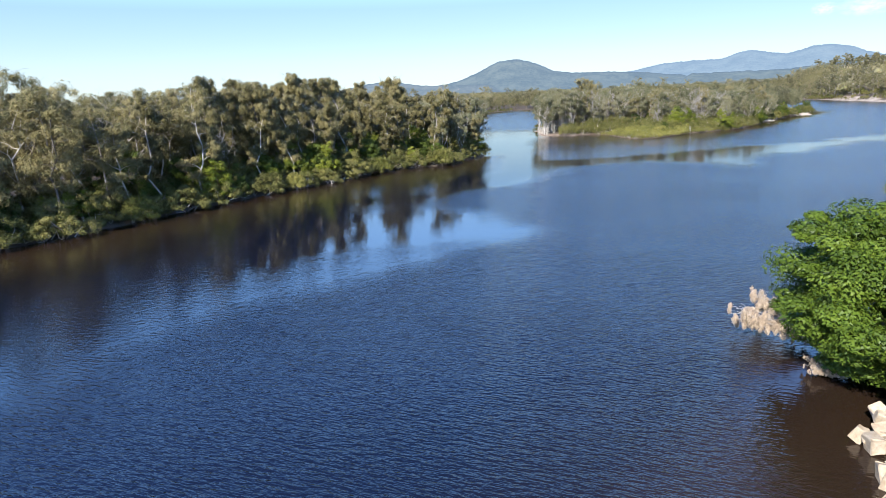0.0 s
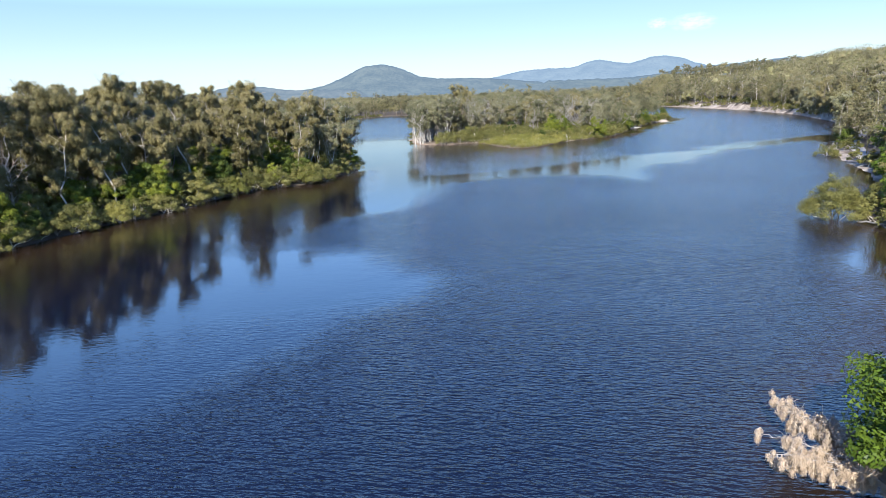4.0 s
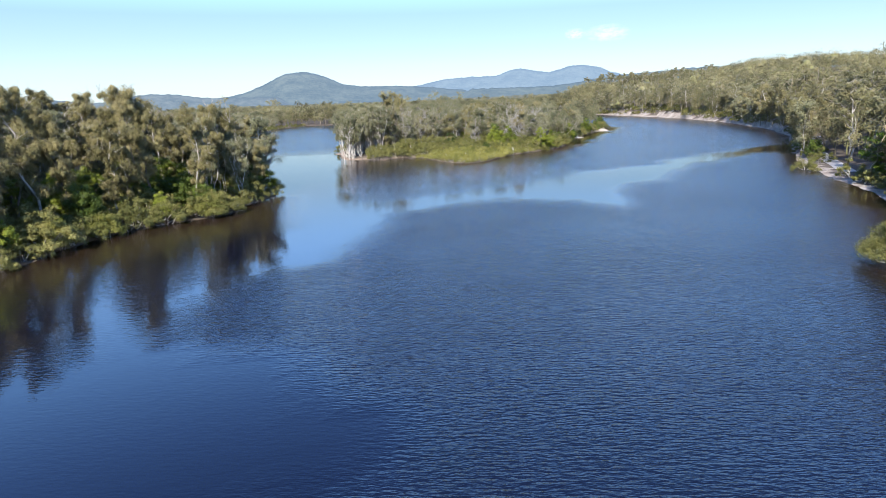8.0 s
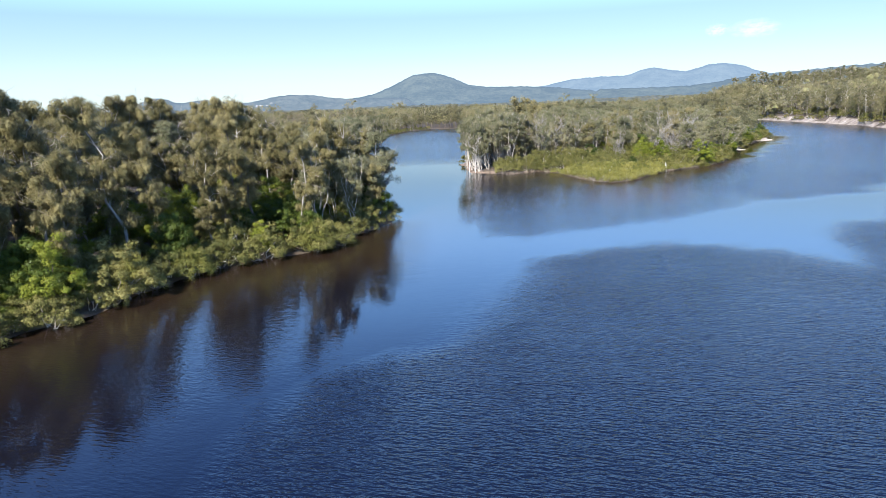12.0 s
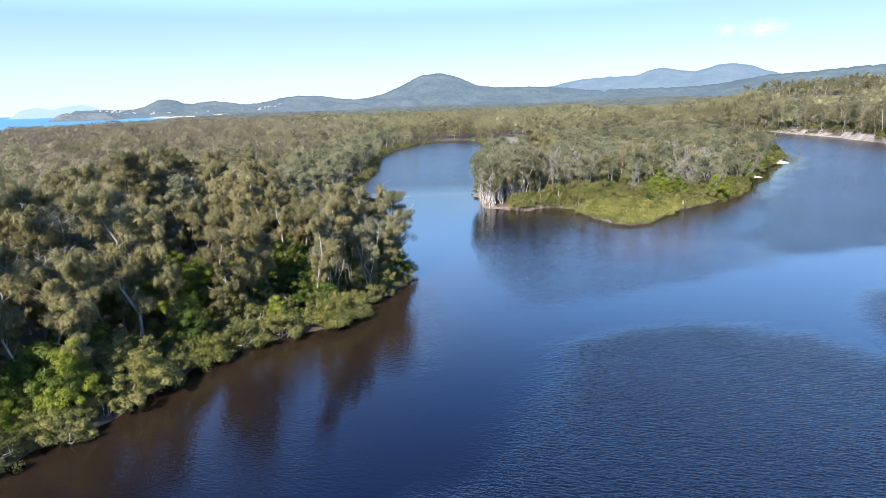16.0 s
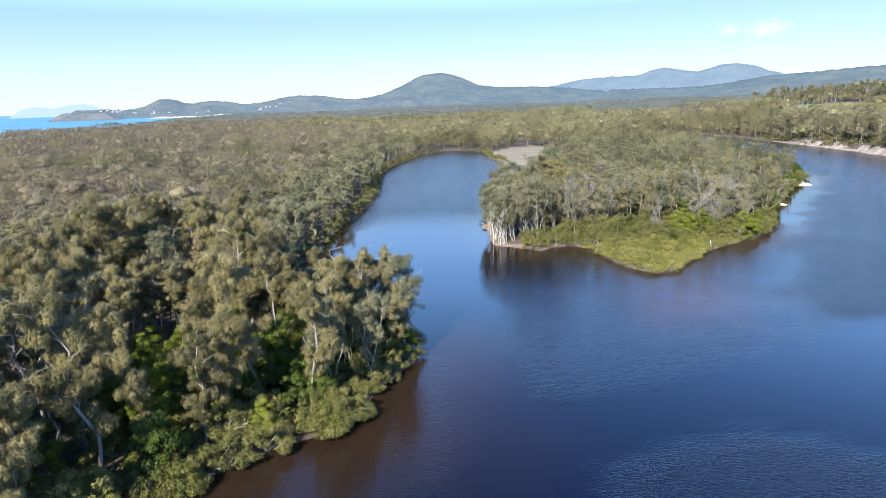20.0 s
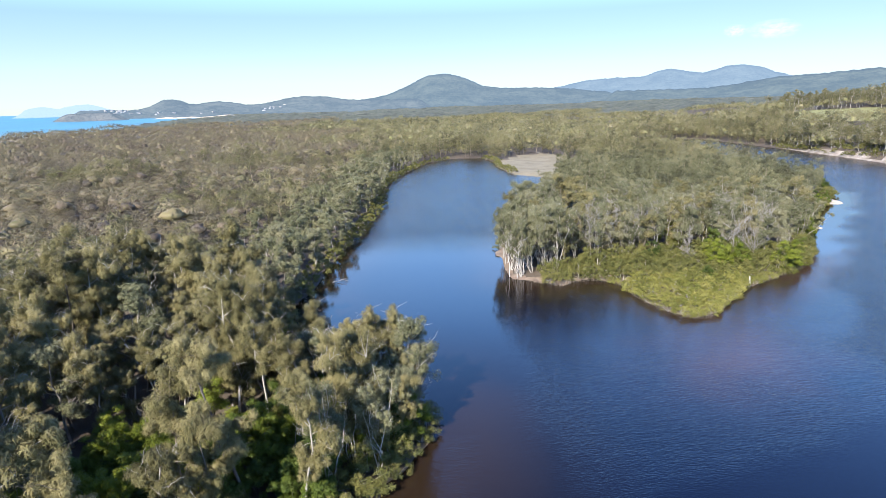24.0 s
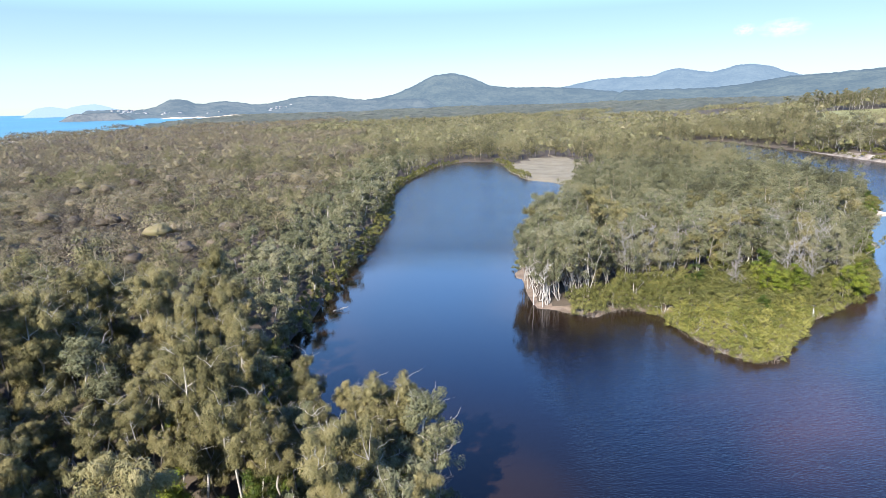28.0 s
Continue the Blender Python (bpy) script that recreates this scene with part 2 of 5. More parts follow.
def water_material():
    """Dark tannin water: ripples where the breeze reaches it, a mirror where it is sheltered."""
    m, t, b = nodes_of("dark_river_water")
    att = t.nodes.new("ShaderNodeAttribute")
    att.attribute_name = "breeze"
    breeze = att.outputs["Fac"]
    depth = t.nodes.new("ShaderNodeAttribute")
    depth.attribute_name = "depth"
    # tannin brown inshore, blue offshore; these tints also carry tree and sky reflections
    f = math_node(t, "ADD", depth.outputs["Fac"], math_node(t, "MULTIPLY", math_node(t, "SUBTRACT", noise_node(t, 0.03, 3), 0.5), 0.7))
    f = ramp_node(t, f, [(0.05, (0.020, 0.0120, 0.0072)), (0.40, (0.0070, 0.0055, 0.0070)), (0.85, (0.0030, 0.0045, 0.0120))])
    shoal = t.nodes.new("ShaderNodeAttribute")
    shoal.attribute_name = "shoal"
    t.links.new(mix_node(t, shoal.outputs["Fac"], f, (0.046, 0.022, 0.020)), b.inputs["Base Color"])
    b.inputs["IOR"].default_value = 1.45
    t.links.new(math_node(t, "ADD", 0.03, math_node(t, "MULTIPLY", breeze, 0.14)), b.inputs["Roughness"])
    fine = noise_node(t, 1.7, 2, 0.55, (0.8, 2.6, 1), radians(14))
    broad = noise_node(t, 0.42, 2, 0.5, (0.8, 2.2, 1), radians(-6))
    gust = noise_node(t, 0.035, 3, 0.6, (1, 1.8, 1), radians(25))
    gust = math_node(t, "ADD", 0.45, gust)
    h = math_node(t, "ADD", math_node(t, "MULTIPLY", fine, 0.105), math_node(t, "MULTIPLY", broad, 0.060))
    h = math_node(t, "MULTIPLY", h, math_node(t, "MULTIPLY", gust, breeze))
    bump_node(t, b, h, 1.0, 1.0)
    return m


M_WATER = water_material()


def sea_material():
    m, t, b = nodes_of("blue_sea_water")
    n = noise_node(t, 0.004, 4, 0.6, (1, 0.4, 1))
    t.links.new(ramp_node(t, n, [(0.35, (0.014, 0.125, 0.185)), (0.65, (0.026, 0.185, 0.235))]), b.inputs["Base Color"])
    b.inputs["IOR"].default_value, b.inputs["Roughness"].default_value = 1.333, 0.3
    bump_node(t, b, noise_node(t, 0.15, 3), 0.6, 1.0)
    return m


M_SEA = sea_material()


def backdrop_material(name, low, high, haze_glow, amount):
    """Distant land: woodland with the bluish haze of kilometres mixed in as emission."""
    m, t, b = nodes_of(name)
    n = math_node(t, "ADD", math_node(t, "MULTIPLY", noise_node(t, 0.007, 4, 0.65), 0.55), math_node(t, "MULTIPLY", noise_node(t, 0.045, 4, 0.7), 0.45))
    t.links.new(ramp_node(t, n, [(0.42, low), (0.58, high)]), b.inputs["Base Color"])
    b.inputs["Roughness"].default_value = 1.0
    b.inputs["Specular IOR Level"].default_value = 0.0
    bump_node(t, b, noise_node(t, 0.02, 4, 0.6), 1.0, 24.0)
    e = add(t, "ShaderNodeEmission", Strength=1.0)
    e.inputs["Color"].default_value = (*haze_glow, 1)
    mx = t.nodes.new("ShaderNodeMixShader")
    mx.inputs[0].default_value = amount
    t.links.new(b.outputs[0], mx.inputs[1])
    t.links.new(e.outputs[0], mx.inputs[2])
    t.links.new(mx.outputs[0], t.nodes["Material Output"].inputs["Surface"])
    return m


# last colour is the haze, mixed in as glow by the last number
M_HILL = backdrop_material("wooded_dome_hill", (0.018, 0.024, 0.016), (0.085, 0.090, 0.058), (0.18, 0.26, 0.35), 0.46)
M_RANGE = backdrop_material("hazed_blue_range", (0.026, 0.036, 0.032), (0.090, 0.102, 0.080), (0.235, 0.335, 0.455), 0.55)
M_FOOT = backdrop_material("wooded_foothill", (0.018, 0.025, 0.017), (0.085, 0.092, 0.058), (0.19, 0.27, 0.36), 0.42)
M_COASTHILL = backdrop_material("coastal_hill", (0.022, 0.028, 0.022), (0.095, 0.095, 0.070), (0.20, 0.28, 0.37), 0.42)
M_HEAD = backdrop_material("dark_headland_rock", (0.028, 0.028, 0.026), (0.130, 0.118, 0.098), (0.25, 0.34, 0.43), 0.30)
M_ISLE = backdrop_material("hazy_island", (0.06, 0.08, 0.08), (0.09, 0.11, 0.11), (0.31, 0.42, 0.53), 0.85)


def plain(name, c, rough=0.6):
    m, t, b = nodes_of(name)
    n = noise_node(t, 2.0, 4)
    dark = tuple(v * 0.75 for v in c)
    t.links.new(mix_node(t, n, dark, c), b.inputs["Base Color"])
    b.inputs["Roughness"].default_value = rough
    return m


M_WHITE = plain("white_painted_wall", (0.42, 0.42, 0.41))
M_ROOF = plain("pale_roof", (0.30, 0.29, 0.29))
M_MARKER = plain("weathered_white_paint", (0.55, 0.53, 0.50))

# ---------------------------------------------------------------- mesh helpers


def make_mesh(name, v, f, mat, tint=None, smooth=False, extra=None):
    """A mesh from arrays: v (n, 3), f (m, 3) or (m, 4); tint: one value a face."""
    v, f = np.asarray(v, np.float32), np.asarray(f, np.int32)
    me = bpy.data.meshes.new(name)
    k = f.shape[1]
    me.vertices.add(len(v))
    me.vertices.foreach_set("co", v.ravel())
    me.loops.add(len(f) * k)
    me.loops.foreach_set("vertex_index", f.ravel())
    me.polygons.add(len(f))
    me.polygons.foreach_set("loop_start", np.arange(0, len(f) * k, k, dtype=np.int32))
    if smooth:
        me.polygons.foreach_set("use_smooth", np.ones(len(f), bool))
    if tint is not None:
        a = me.attributes.new("tint", "FLOAT", "FACE")
        a.data.foreach_set("value", np.asarray(tint, np.float32))
    for key, values in extra or ():
        a = me.attributes.new(key, "FLOAT", "POINT")
        a.data.foreach_set("value", np.asarray(values, np.float32))
    for one in mat if isinstance(mat, (list, tuple)) else [mat]:
        me.materials.append(one)
    me.update()
    return me


def part(name, mesh, parent, label=""):
    ob = new(name, mesh)
    ob.parent = parent
    return tagged(ob, label)


def tube(points, radii, sides=5):
    """A tapered tube along points, closed at the thin end."""
    p = np.asarray(points, float)
    r = np.asarray(radii, float)
    d = np.gradient(p, axis=0)
    d /= np.linalg.norm(d, axis=1)[:, None] + 1e-9
    ref = np.where(np.abs(d[:, 2:3]) > 0.9, [[1.0, 0, 0]], [[0, 0, 1.0]])
    u = np.cross(d, ref)
    u /= np.linalg.norm(u, axis=1)[:, None] + 1e-9
    w = np.cross(d, u)
    a = np.arange(sides) * 2 * np.pi / sides
    v = p[:, None] + r[:, None, None] * (u[:, None] * np.cos(a)[None, :, None] + w[:, None] * np.sin(a)[None, :, None])
    n = len(p)
    f = []
    for i in range(n - 1):
        for j in range(sides):
            k = (j + 1) % sides
            A, B, C, D = i * sides + j, i * sides + k, (i + 1) * sides + k, (i + 1) * sides + j
            f += [(A, B, C), (A, C, D)]
    return v.reshape(-1, 3), np.array(f)


def joined(pieces):
    vs, fs, n = [], [], 0
    for v, f in pieces:
        vs.append(v)
        fs.append(f + n)
        n += len(v)
    return np.concatenate(vs), np.concatenate(fs)


def leaves(rng, centres, radii, count, length, width, droop=0.4, flat=0.8, shell=0.4, tints=None, even=0.34):
    """Pointed leaves in clumps, facing outwards. Returns vertices, faces, and a tint that is alike within a clump."""
    n = len(centres)
    idx = np.repeat(np.arange(n), count)
    m = len(idx)
    d = rng.normal(size=(m, 3))
    d /= np.linalg.norm(d, axis=1)[:, None]
    rr = rng.random(m) ** shell
    c = np.asarray(centres)[idx] + d * (np.asarray(radii)[idx] * rr)[:, None] * [1, 1, flat]
    face = d + [0, 0, 0.35] + rng.normal(size=(m, 3)) * even
    face /= np.linalg.norm(face, axis=1)[:, None]
    way = d * 0.22 + rng.normal(size=(m, 3)) * 0.6 + [0, 0, -droop]
    way -= face * (way * face).sum(1)[:, None]
    way /= np.linalg.norm(way, axis=1)[:, None] + 1e-9
    side = np.cross(face, way)
    L = (length * rng.uniform(0.6, 1.4, m))[:, None]
    W = (width * rng.uniform(0.6, 1.4, m))[:, None]
    v = np.stack([c - way * L * 0.45 + side * W * 0.5, c - way * L * 0.35 - side * W * 0.5, c + way * L * 0.6], 1)
    clump = 0.15 + 0.7 * rng.random(n) if tints is None else tints
    return v.reshape(-1, 3), np.arange(m * 3).reshape(-1, 3), clump[idx]


def bent(rng, a, b, n=5, wobble=0.12, rise=0.0):
    """A crooked line of n points from a to b."""
    a, b = np.asarray(a, float), np.asarray(b, float)
    s = np.linspace(0, 1, n)[:, None]
    p = a + (b - a) * s
    span = np.linalg.norm(b - a)
    p[1:-1] += rng.normal(size=(n - 2, 3)) * wobble * span * 0.5
    p[:, 2] += rise * span * (s[:, 0] * (1 - s[:, 0]))
    return p


def tree_shape(seed, h, spread, bare=0.35, limbs=8, clumps=4, count=55, clump_r=1.05, leaf=(0.62, 0.17), droop=0.4,
               trunk_r=0.2, twigs=2, stems=1, lean=0.06, flat=0.8, crest=3, tip=0.4):
    """Wood and crown arrays of one tree that stands at the origin."""
    rng = np.random.default_rng(seed)
    wood, centres, radii = [], [], []
    for s in range(stems):
        off = rng.normal(size=2) * 0.12 * (stems > 1)
        out = rng.normal(size=2) * 0.16 * h * (stems > 1) + rng.normal(size=2) * lean * h
        top = np.array([out[0], out[1], h * rng.uniform(0.84, 0.95)])
        line = bent(rng, (off[0], off[1], -0.4), top, 8, 0.045)
        wood.append(tube(line, trunk_r * np.linspace(1.0, 0.22, 8), 5))
        for k in range(limbs):
            q = bare + (0.97 - bare) * (k + rng.random()) / limbs
            i = q * 7
            i0 = min(int(i), 6)
            at = line[i0] * (1 - (i - i0)) + line[i0 + 1] * (i - i0)
            ang = rng.random() * 6.283
            wide = spread * (1.0 - 0.55 * abs(q - 0.62) / 0.4) * rng.uniform(0.6, 1.15)
            end = at + [math.cos(ang) * wide, math.sin(ang) * wide, wide * rng.uniform(0.2, 0.9) * (1.15 - 0.3 * q)]
            end[2] = min(end[2], h)
            limb = bent(rng, at, end, 5, 0.10, 0.3)
            wood.append(tube(limb, trunk_r * np.array([0.8 - 0.6 * q, 0.42 - 0.2 * q, 0.32 - 0.15 * q, 0.22 - 0.1 * q, 0.1]), 3))
            for j in range(clumps):
                s2 = tip + (1 - tip) * (j + rng.random() * 0.6) / clumps
                centres.append(limb[min(4, int(round(s2 * 4)))] + rng.normal(size=3) * [0.6, 0.6, 0.4] * clump_r)
                radii.append(clump_r * rng.uniform(0.55, 1.25))
            for j in range(twigs):
                a = limb[rng.integers(1, 5)]
                b = a + rng.normal(size=3) * [1, 1, 0.6] * 0.3 * spread + [0, 0, 0.3 * spread]
                wood.append(tube(bent(rng, a, b, 6, 0.10, 0.3), [0.030, 0.026, 0.021, 0.016, 0.011, 0.006], 3))
        for j in range(crest):
            centres.append(top + rng.normal(size=3) * [0.7, 0.7, 0.3] * clump_r)
            radii.append(clump_r * rng.uniform(0.7, 1.1))
    return joined(wood), leaves(rng, np.array(centres), np.array(radii), count, leaf[0], leaf[1], droop, flat) if count else None


def tree_thing(name, shape, bark, foliage, label, group="", category="tree"):
    ob = tagged(new(name), label, category, group)
    part("trunk", make_mesh("trunk", *shape[0], bark, smooth=True), ob)
    if shape[1] is not None:
        part("crown", make_mesh("crown", shape[1][0], shape[1][1], foliage, shape[1][2]), ob)
    return ob


def shrub_shape(seed, r, h, n, count, leaf, droop=0.1, clump_r=0.6, stems=6, low=0.75):
    """A dense rounded bush: stems from one root and a crown of clumps over a dome."""
    rng = np.random.default_rng(seed)
    centres, radii, stem = [], [], []
    for k in range(n):
        a, q = rng.random() * 6.283, math.sqrt(rng.random())
        z = h * (1 - low * q ** 2) * rng.uniform(0.45, 0.95)
        centres.append((math.cos(a) * q * r, math.sin(a) * q * r, z))
        radii.append(clump_r * rng.uniform(0.7, 1.3))
    for k in range(stems):
        c = centres[rng.integers(n)]
        stem.append(tube(bent(rng, (0, 0, -0.4), c, 5, 0.15), [0.08, 0.065, 0.05, 0.035, 0.015], 4))
    return joined(stem), leaves(rng, np.array(centres), np.array(radii), count, leaf[0], leaf[1], droop, 0.75)


def shrub_thing(name, shape, bark, foliage, label, group=""):
    return tree_thing(name, shape, bark, foliage, label, group, "shrub")


# ---------------------------------------------------------------- plan
LEFT_BANK = [(-165, -420), (-150, -300), (-134, -210), (-121, -168), (-114, -151), (-110, -144), (-106, -134), (-101, -121), (-95, -109),
             (-88, -99), (-86, -90), (-81, -83), (-74, -78), (-70, -75), (-69, -68), (-65, -61), (-64.5, -55), (-67.5, -50), (-76, -43), (-87, -31),
             (-92, -14), (-91, 6), (-91, 22), (-90, 40), (-89, 62), (-88, 90), (-89, 115), (-92, 150), (-91, 185), (-85, 225), (-78, 262), (-62, 290)]
LAGOON_END = [(-40, 288), (-34, 262), (-35, 235), (-30, 196), (-17, 182), (-12, 160), (-20, 125), (-32, 90), (-43, 58), (-50, 32)]
POINT = [(-50, 20), (-50, 9), (-49, 5), (-45, 3), (-42, 1), (-39, -1), (-36, 2), (-31, 3), (-28, 1), (-26, -2), (-26, -6), (-25, -12), (-23, -17),
         (-20, -21), (-17, -21), (-13, -17), (-10, -13), (-6, -8), (-1, -3), (5, 1), (12, 6), (19, 12), (24, 20), (30, 31), (41, 49), (50, 62),
         (61, 80), (70, 89), (79, 100), (84, 112), (88, 124), (95, 160), (104, 220), (108, 300), (100, 430)]
RIGHT_BANK = [(160, 430), (168, 330), (171, 270), (172, 225), (168, 175), (150, 105), (126, 48), (105, 14), (78, -18), (58, -42), (43, -62), (38, -71),
              (31, -84), (24, -98), (12, -113), (0, -124), (-3, -132), (-7, -141), (-17, -152), (-21, -160), (-29, -168), (-36, -174), (-36, -181),
              (-40, -186), (-43, -190), (-45, -205), (-48, -280), (-55, -420)]
RIVER = np.array(LEFT_BANK + LAGOON_END + POINT + RIGHT_BANK, float)
COAST = [(-500, -4000), (-520, 0), (-560, 380), (-650, 600), (-760, 830), (-735, 900), (-790, 1180), (-900, 1675), (-970, 2240), (-1100, 2560), (-1380, 2700),
         (-1560, 2600), (-1930, 2830), (-1960, 3000), (-1700, 3400), (-1500, 4950), (-4950, 4950), (-4950, -4000)]
SEA = np.array(COAST, float)
PADDOCK = [(222, 398), (262, 352), (345, 405), (352, 500), (262, 486)]
EASTLAND = RIGHT_BANK[1:-4] + [(-20, -420), (4000, -420), (4000, 4000), (700, 4000), (330, 800), (205, 520), (172, 420)]


def signed(poly, x, y):
    """Distance to the edge of a polygon, below zero inside it."""
    x, y = np.asarray(x, float).ravel(), np.asarray(y, float).ravel()
    best = np.full(len(x), 1e18)
    inside = np.zeros(len(x), bool)
    for (ax, ay), (bx, by) in zip(poly, np.roll(poly, -1, 0)):
        dx, dy = bx - ax, by - ay
        s = np.clip(((x - ax) * dx + (y - ay) * dy) / (dx * dx + dy * dy + 1e-12), 0, 1)
        best = np.minimum(best, (x - ax - s * dx) ** 2 + (y - ay - s * dy) ** 2)
        if by != ay:
            inside ^= ((ay > y) != (by > y)) & (x < dx * (y - ay) / dy + ax)
    best = np.sqrt(best)
    return np.where(inside, -best, best)


def waves(x, y, scale, seed=0):
    """Cheap smooth noise about -1 to 1."""
    r = np.random.default_rng(seed)
    out = np.zeros(np.shape(x))
    for k in range(7):
        a, p, q = r.random() * 6.283, r.random() * 6.283, 0.55 + 0.9 * r.random()
        out += np.sin((x * math.cos(a) + y * math.sin(a)) * q * 6.283 / scale + p)
    return out / 3.4


def ramp01(v, a, b):
    s = np.clip((v - a) / (b - a), 0, 1)
    return s * s * (3 - 2 * s)


def height(x, y, d=None, s=None):
    """Ground height: river bed, banks, flat forest, the eastern hill and the sea floor."""
    shape = np.shape(x)
    x, y = np.asarray(x, float).ravel(), np.asarray(y, float).ravel()
    d = signed(RIVER, x, y) if d is None else d
    s = signed(SEA, x, y) if s is None else s
    d = d + 0.5 * waves(x, y, 9, 3) * (np.abs(d) < 30) * (d > -3)
    land = 0.06 + np.minimum(np.maximum(d, 0) * 0.10, 0.75) + 0.25 * waves(x, y, 23, 1) * ramp01(d, 3, 14)
    east = ramp01(x, 95, 125) * ramp01(y, -5, 25) * ramp01(x - 0.28 * y, 90, 105)
    land += east * np.minimum(np.maximum(d, 0) * 0.8, 4.0) * (0.8 + 0.25 * waves(x, y, 30, 5))
    inland = -signed(np.array(EASTLAND, float), x, y)
    hill = 6 * ramp01(inland, 5, 48) + 24 * ramp01(inland, 20, 170) * (0.52 + 0.48 * ramp01(y, 120, 360)) * (1 + 0.14 * waves(x, y, 210, 8))
    land += hill * ramp01(y, -165, -105) * (1 - 0.72 * ramp01(y, 500, 760)) * ramp01(x, 0, 20)
    land += 5 * ramp01(np.hypot(x, y), 900, 3000) * (x > -400)
    field = 1 - ramp01(signed(np.array(PADDOCK, float), x, y), 0, 55)
    land += (15 + 0.035 * (np.hypot(x + 63, y + 105) - 560) - land) * field
    bed = np.maximum(-0.10 + d * 0.22, -2.6)
    z = np.where(d > 0, land, bed)
    z = np.maximum(z, 0.55 - ((x - 71.5) / 7) ** 2 - ((y - 94) / 10) ** 2)
    z = np.maximum(z, 0.24 - ((x - 43.5) / 4) ** 2 - ((y - 51) / 6.5) ** 2)
    z = np.where(s < 0, np.maximum(s * 0.05, -6.0), np.where(s < 60, np.minimum(z, 0.2 + s * 0.08), z))
    return z.reshape(shape)


def steps(lo, hi, fine, grow, end):
    a = list(np.arange(lo, hi + 0.01, fine))
    g = fine
    while a[-1] < end:
        g *= grow
        a.append(min(end, a[-1] + g))
    b, g = [], fine
    at = lo
    while at > -end:
        g *= grow
        at = max(-end, at - g)
        b.append(at)
    return np.array(b[::-1] + a)


def in_box(x, y, pts):
    return signed(np.array(pts, float), x, y) < 0


CLEARING = [(-37, 250), (-31, 205), (-26, 188), (-12, 172), (2, 178), (13, 205), (18, 270), (2, 312), (-14, 300), (-28, 270)]
TRACK = [(40, -76), (47, -66), (54, -56), (63, -44), (76, -30), (92, -12), (100, -4)]


def build_ground():
    xs, ys = steps(-120, 180, 2.4, 1.15, 4850), steps(-200, 200, 2.6, 1.15, 4850)
    gx, gy = np.meshgrid(xs, ys)
    z = height(gx, gy)
    v = np.stack([gx, gy, z], -1).reshape(-1, 3)
    nx, ny = len(xs), len(ys)
    i = (np.arange(ny - 1)[:, None] * nx + np.arange(nx - 1)[None]).ravel()
    f = np.stack([i, i + 1, i + nx + 1, i + nx], 1)
    c = v[f].mean(1)
    x, y = c[:, 0], c[:, 1]
    d, s = signed(RIVER, x, y), signed(SEA, x, y)
    mat = np.zeros(len(f), np.int32)
    mat[(d < 3.0) & (x > -56) & (y > -60) & (y < 60)] = 3
    bluff = (d > -6) & (d < 4.0 + 1.5 * waves(x, y, 14, 61)) & (waves(x, y, 19, 62) > -1.0) & (x > 95) & (x - 0.28 * y > 88) & (y > -5)
    mat[bluff] = 1
    mat[(d > -4) & (d < 2.5) & (x > 20) & (x < 70) & (y < -40) & (y > -100)] = 1
    spit = (np.hypot((x - 71.5) / 8, (y - 94) / 11) < 1) | (np.hypot((x - 43.5) / 4.5, (y - 51) / 6.5) < 1)
    mat[spit] = 2
    mat[in_box(x, y, CLEARING) & (d > 0)] = 4
    mat[in_box(x, y, PADDOCK)] = 5
    mat[(s < 45) & (s > -60)] = 2
    me = make_mesh("ground", v, f, [M_FLOOR, M_SAND, M_BEACH, M_MUD, M_MARSH, M_PADDOCK], smooth=True)
    me.polygons.foreach_set("material_index", mat)
    tagged(new("ground", me), "forest floor, sandy banks and mud along a river", "ground", kind="structure")


build_ground()


BREEZE = [(-95, -430), (-90, -220), (-84, -184), (-78, -172), (-70, -162), (-60, -151), (-54, -142), (-59, -134), (-66, -126), (-67, -119), (-62, -112), (-53, -100), (-44, -88), (-37, -82),
          (-29, -80), (-20, -82), (-14, -89), (-6, -78), (8, -64), (26, -52), (46, -38), (62, -30), (39, -69), (10, -114), (-9, -137), (-25, -158), (-42, -178),
          (-52, -230), (-60, -430)]
OFF_POINT = [(-52, -43), (-51, -70), (-44, -73), (-32, -68), (-16, -60), (3, -50), (27, -39), (34, -10), (40, 25), (20, 20), (-20, -10), (-45, 0), (-52, -10)]
CHANNEL = [(-4, -50), (20, -42), (46, -27), (66, -18), (80, -14), (130, 45), (180, 150), (180, 430), (108, 430), (95, 160), (90, 104), (58, 60), (30, 18), (10, -10)]

SLICK = [(-86, -430), (-86, -178), (-83.5, -169), (-81, -160.5), (-77.5, -156), (-73.3, -151.5), (-66, -148.5), (-60, -146), (-50, -160), (-60, -430)]


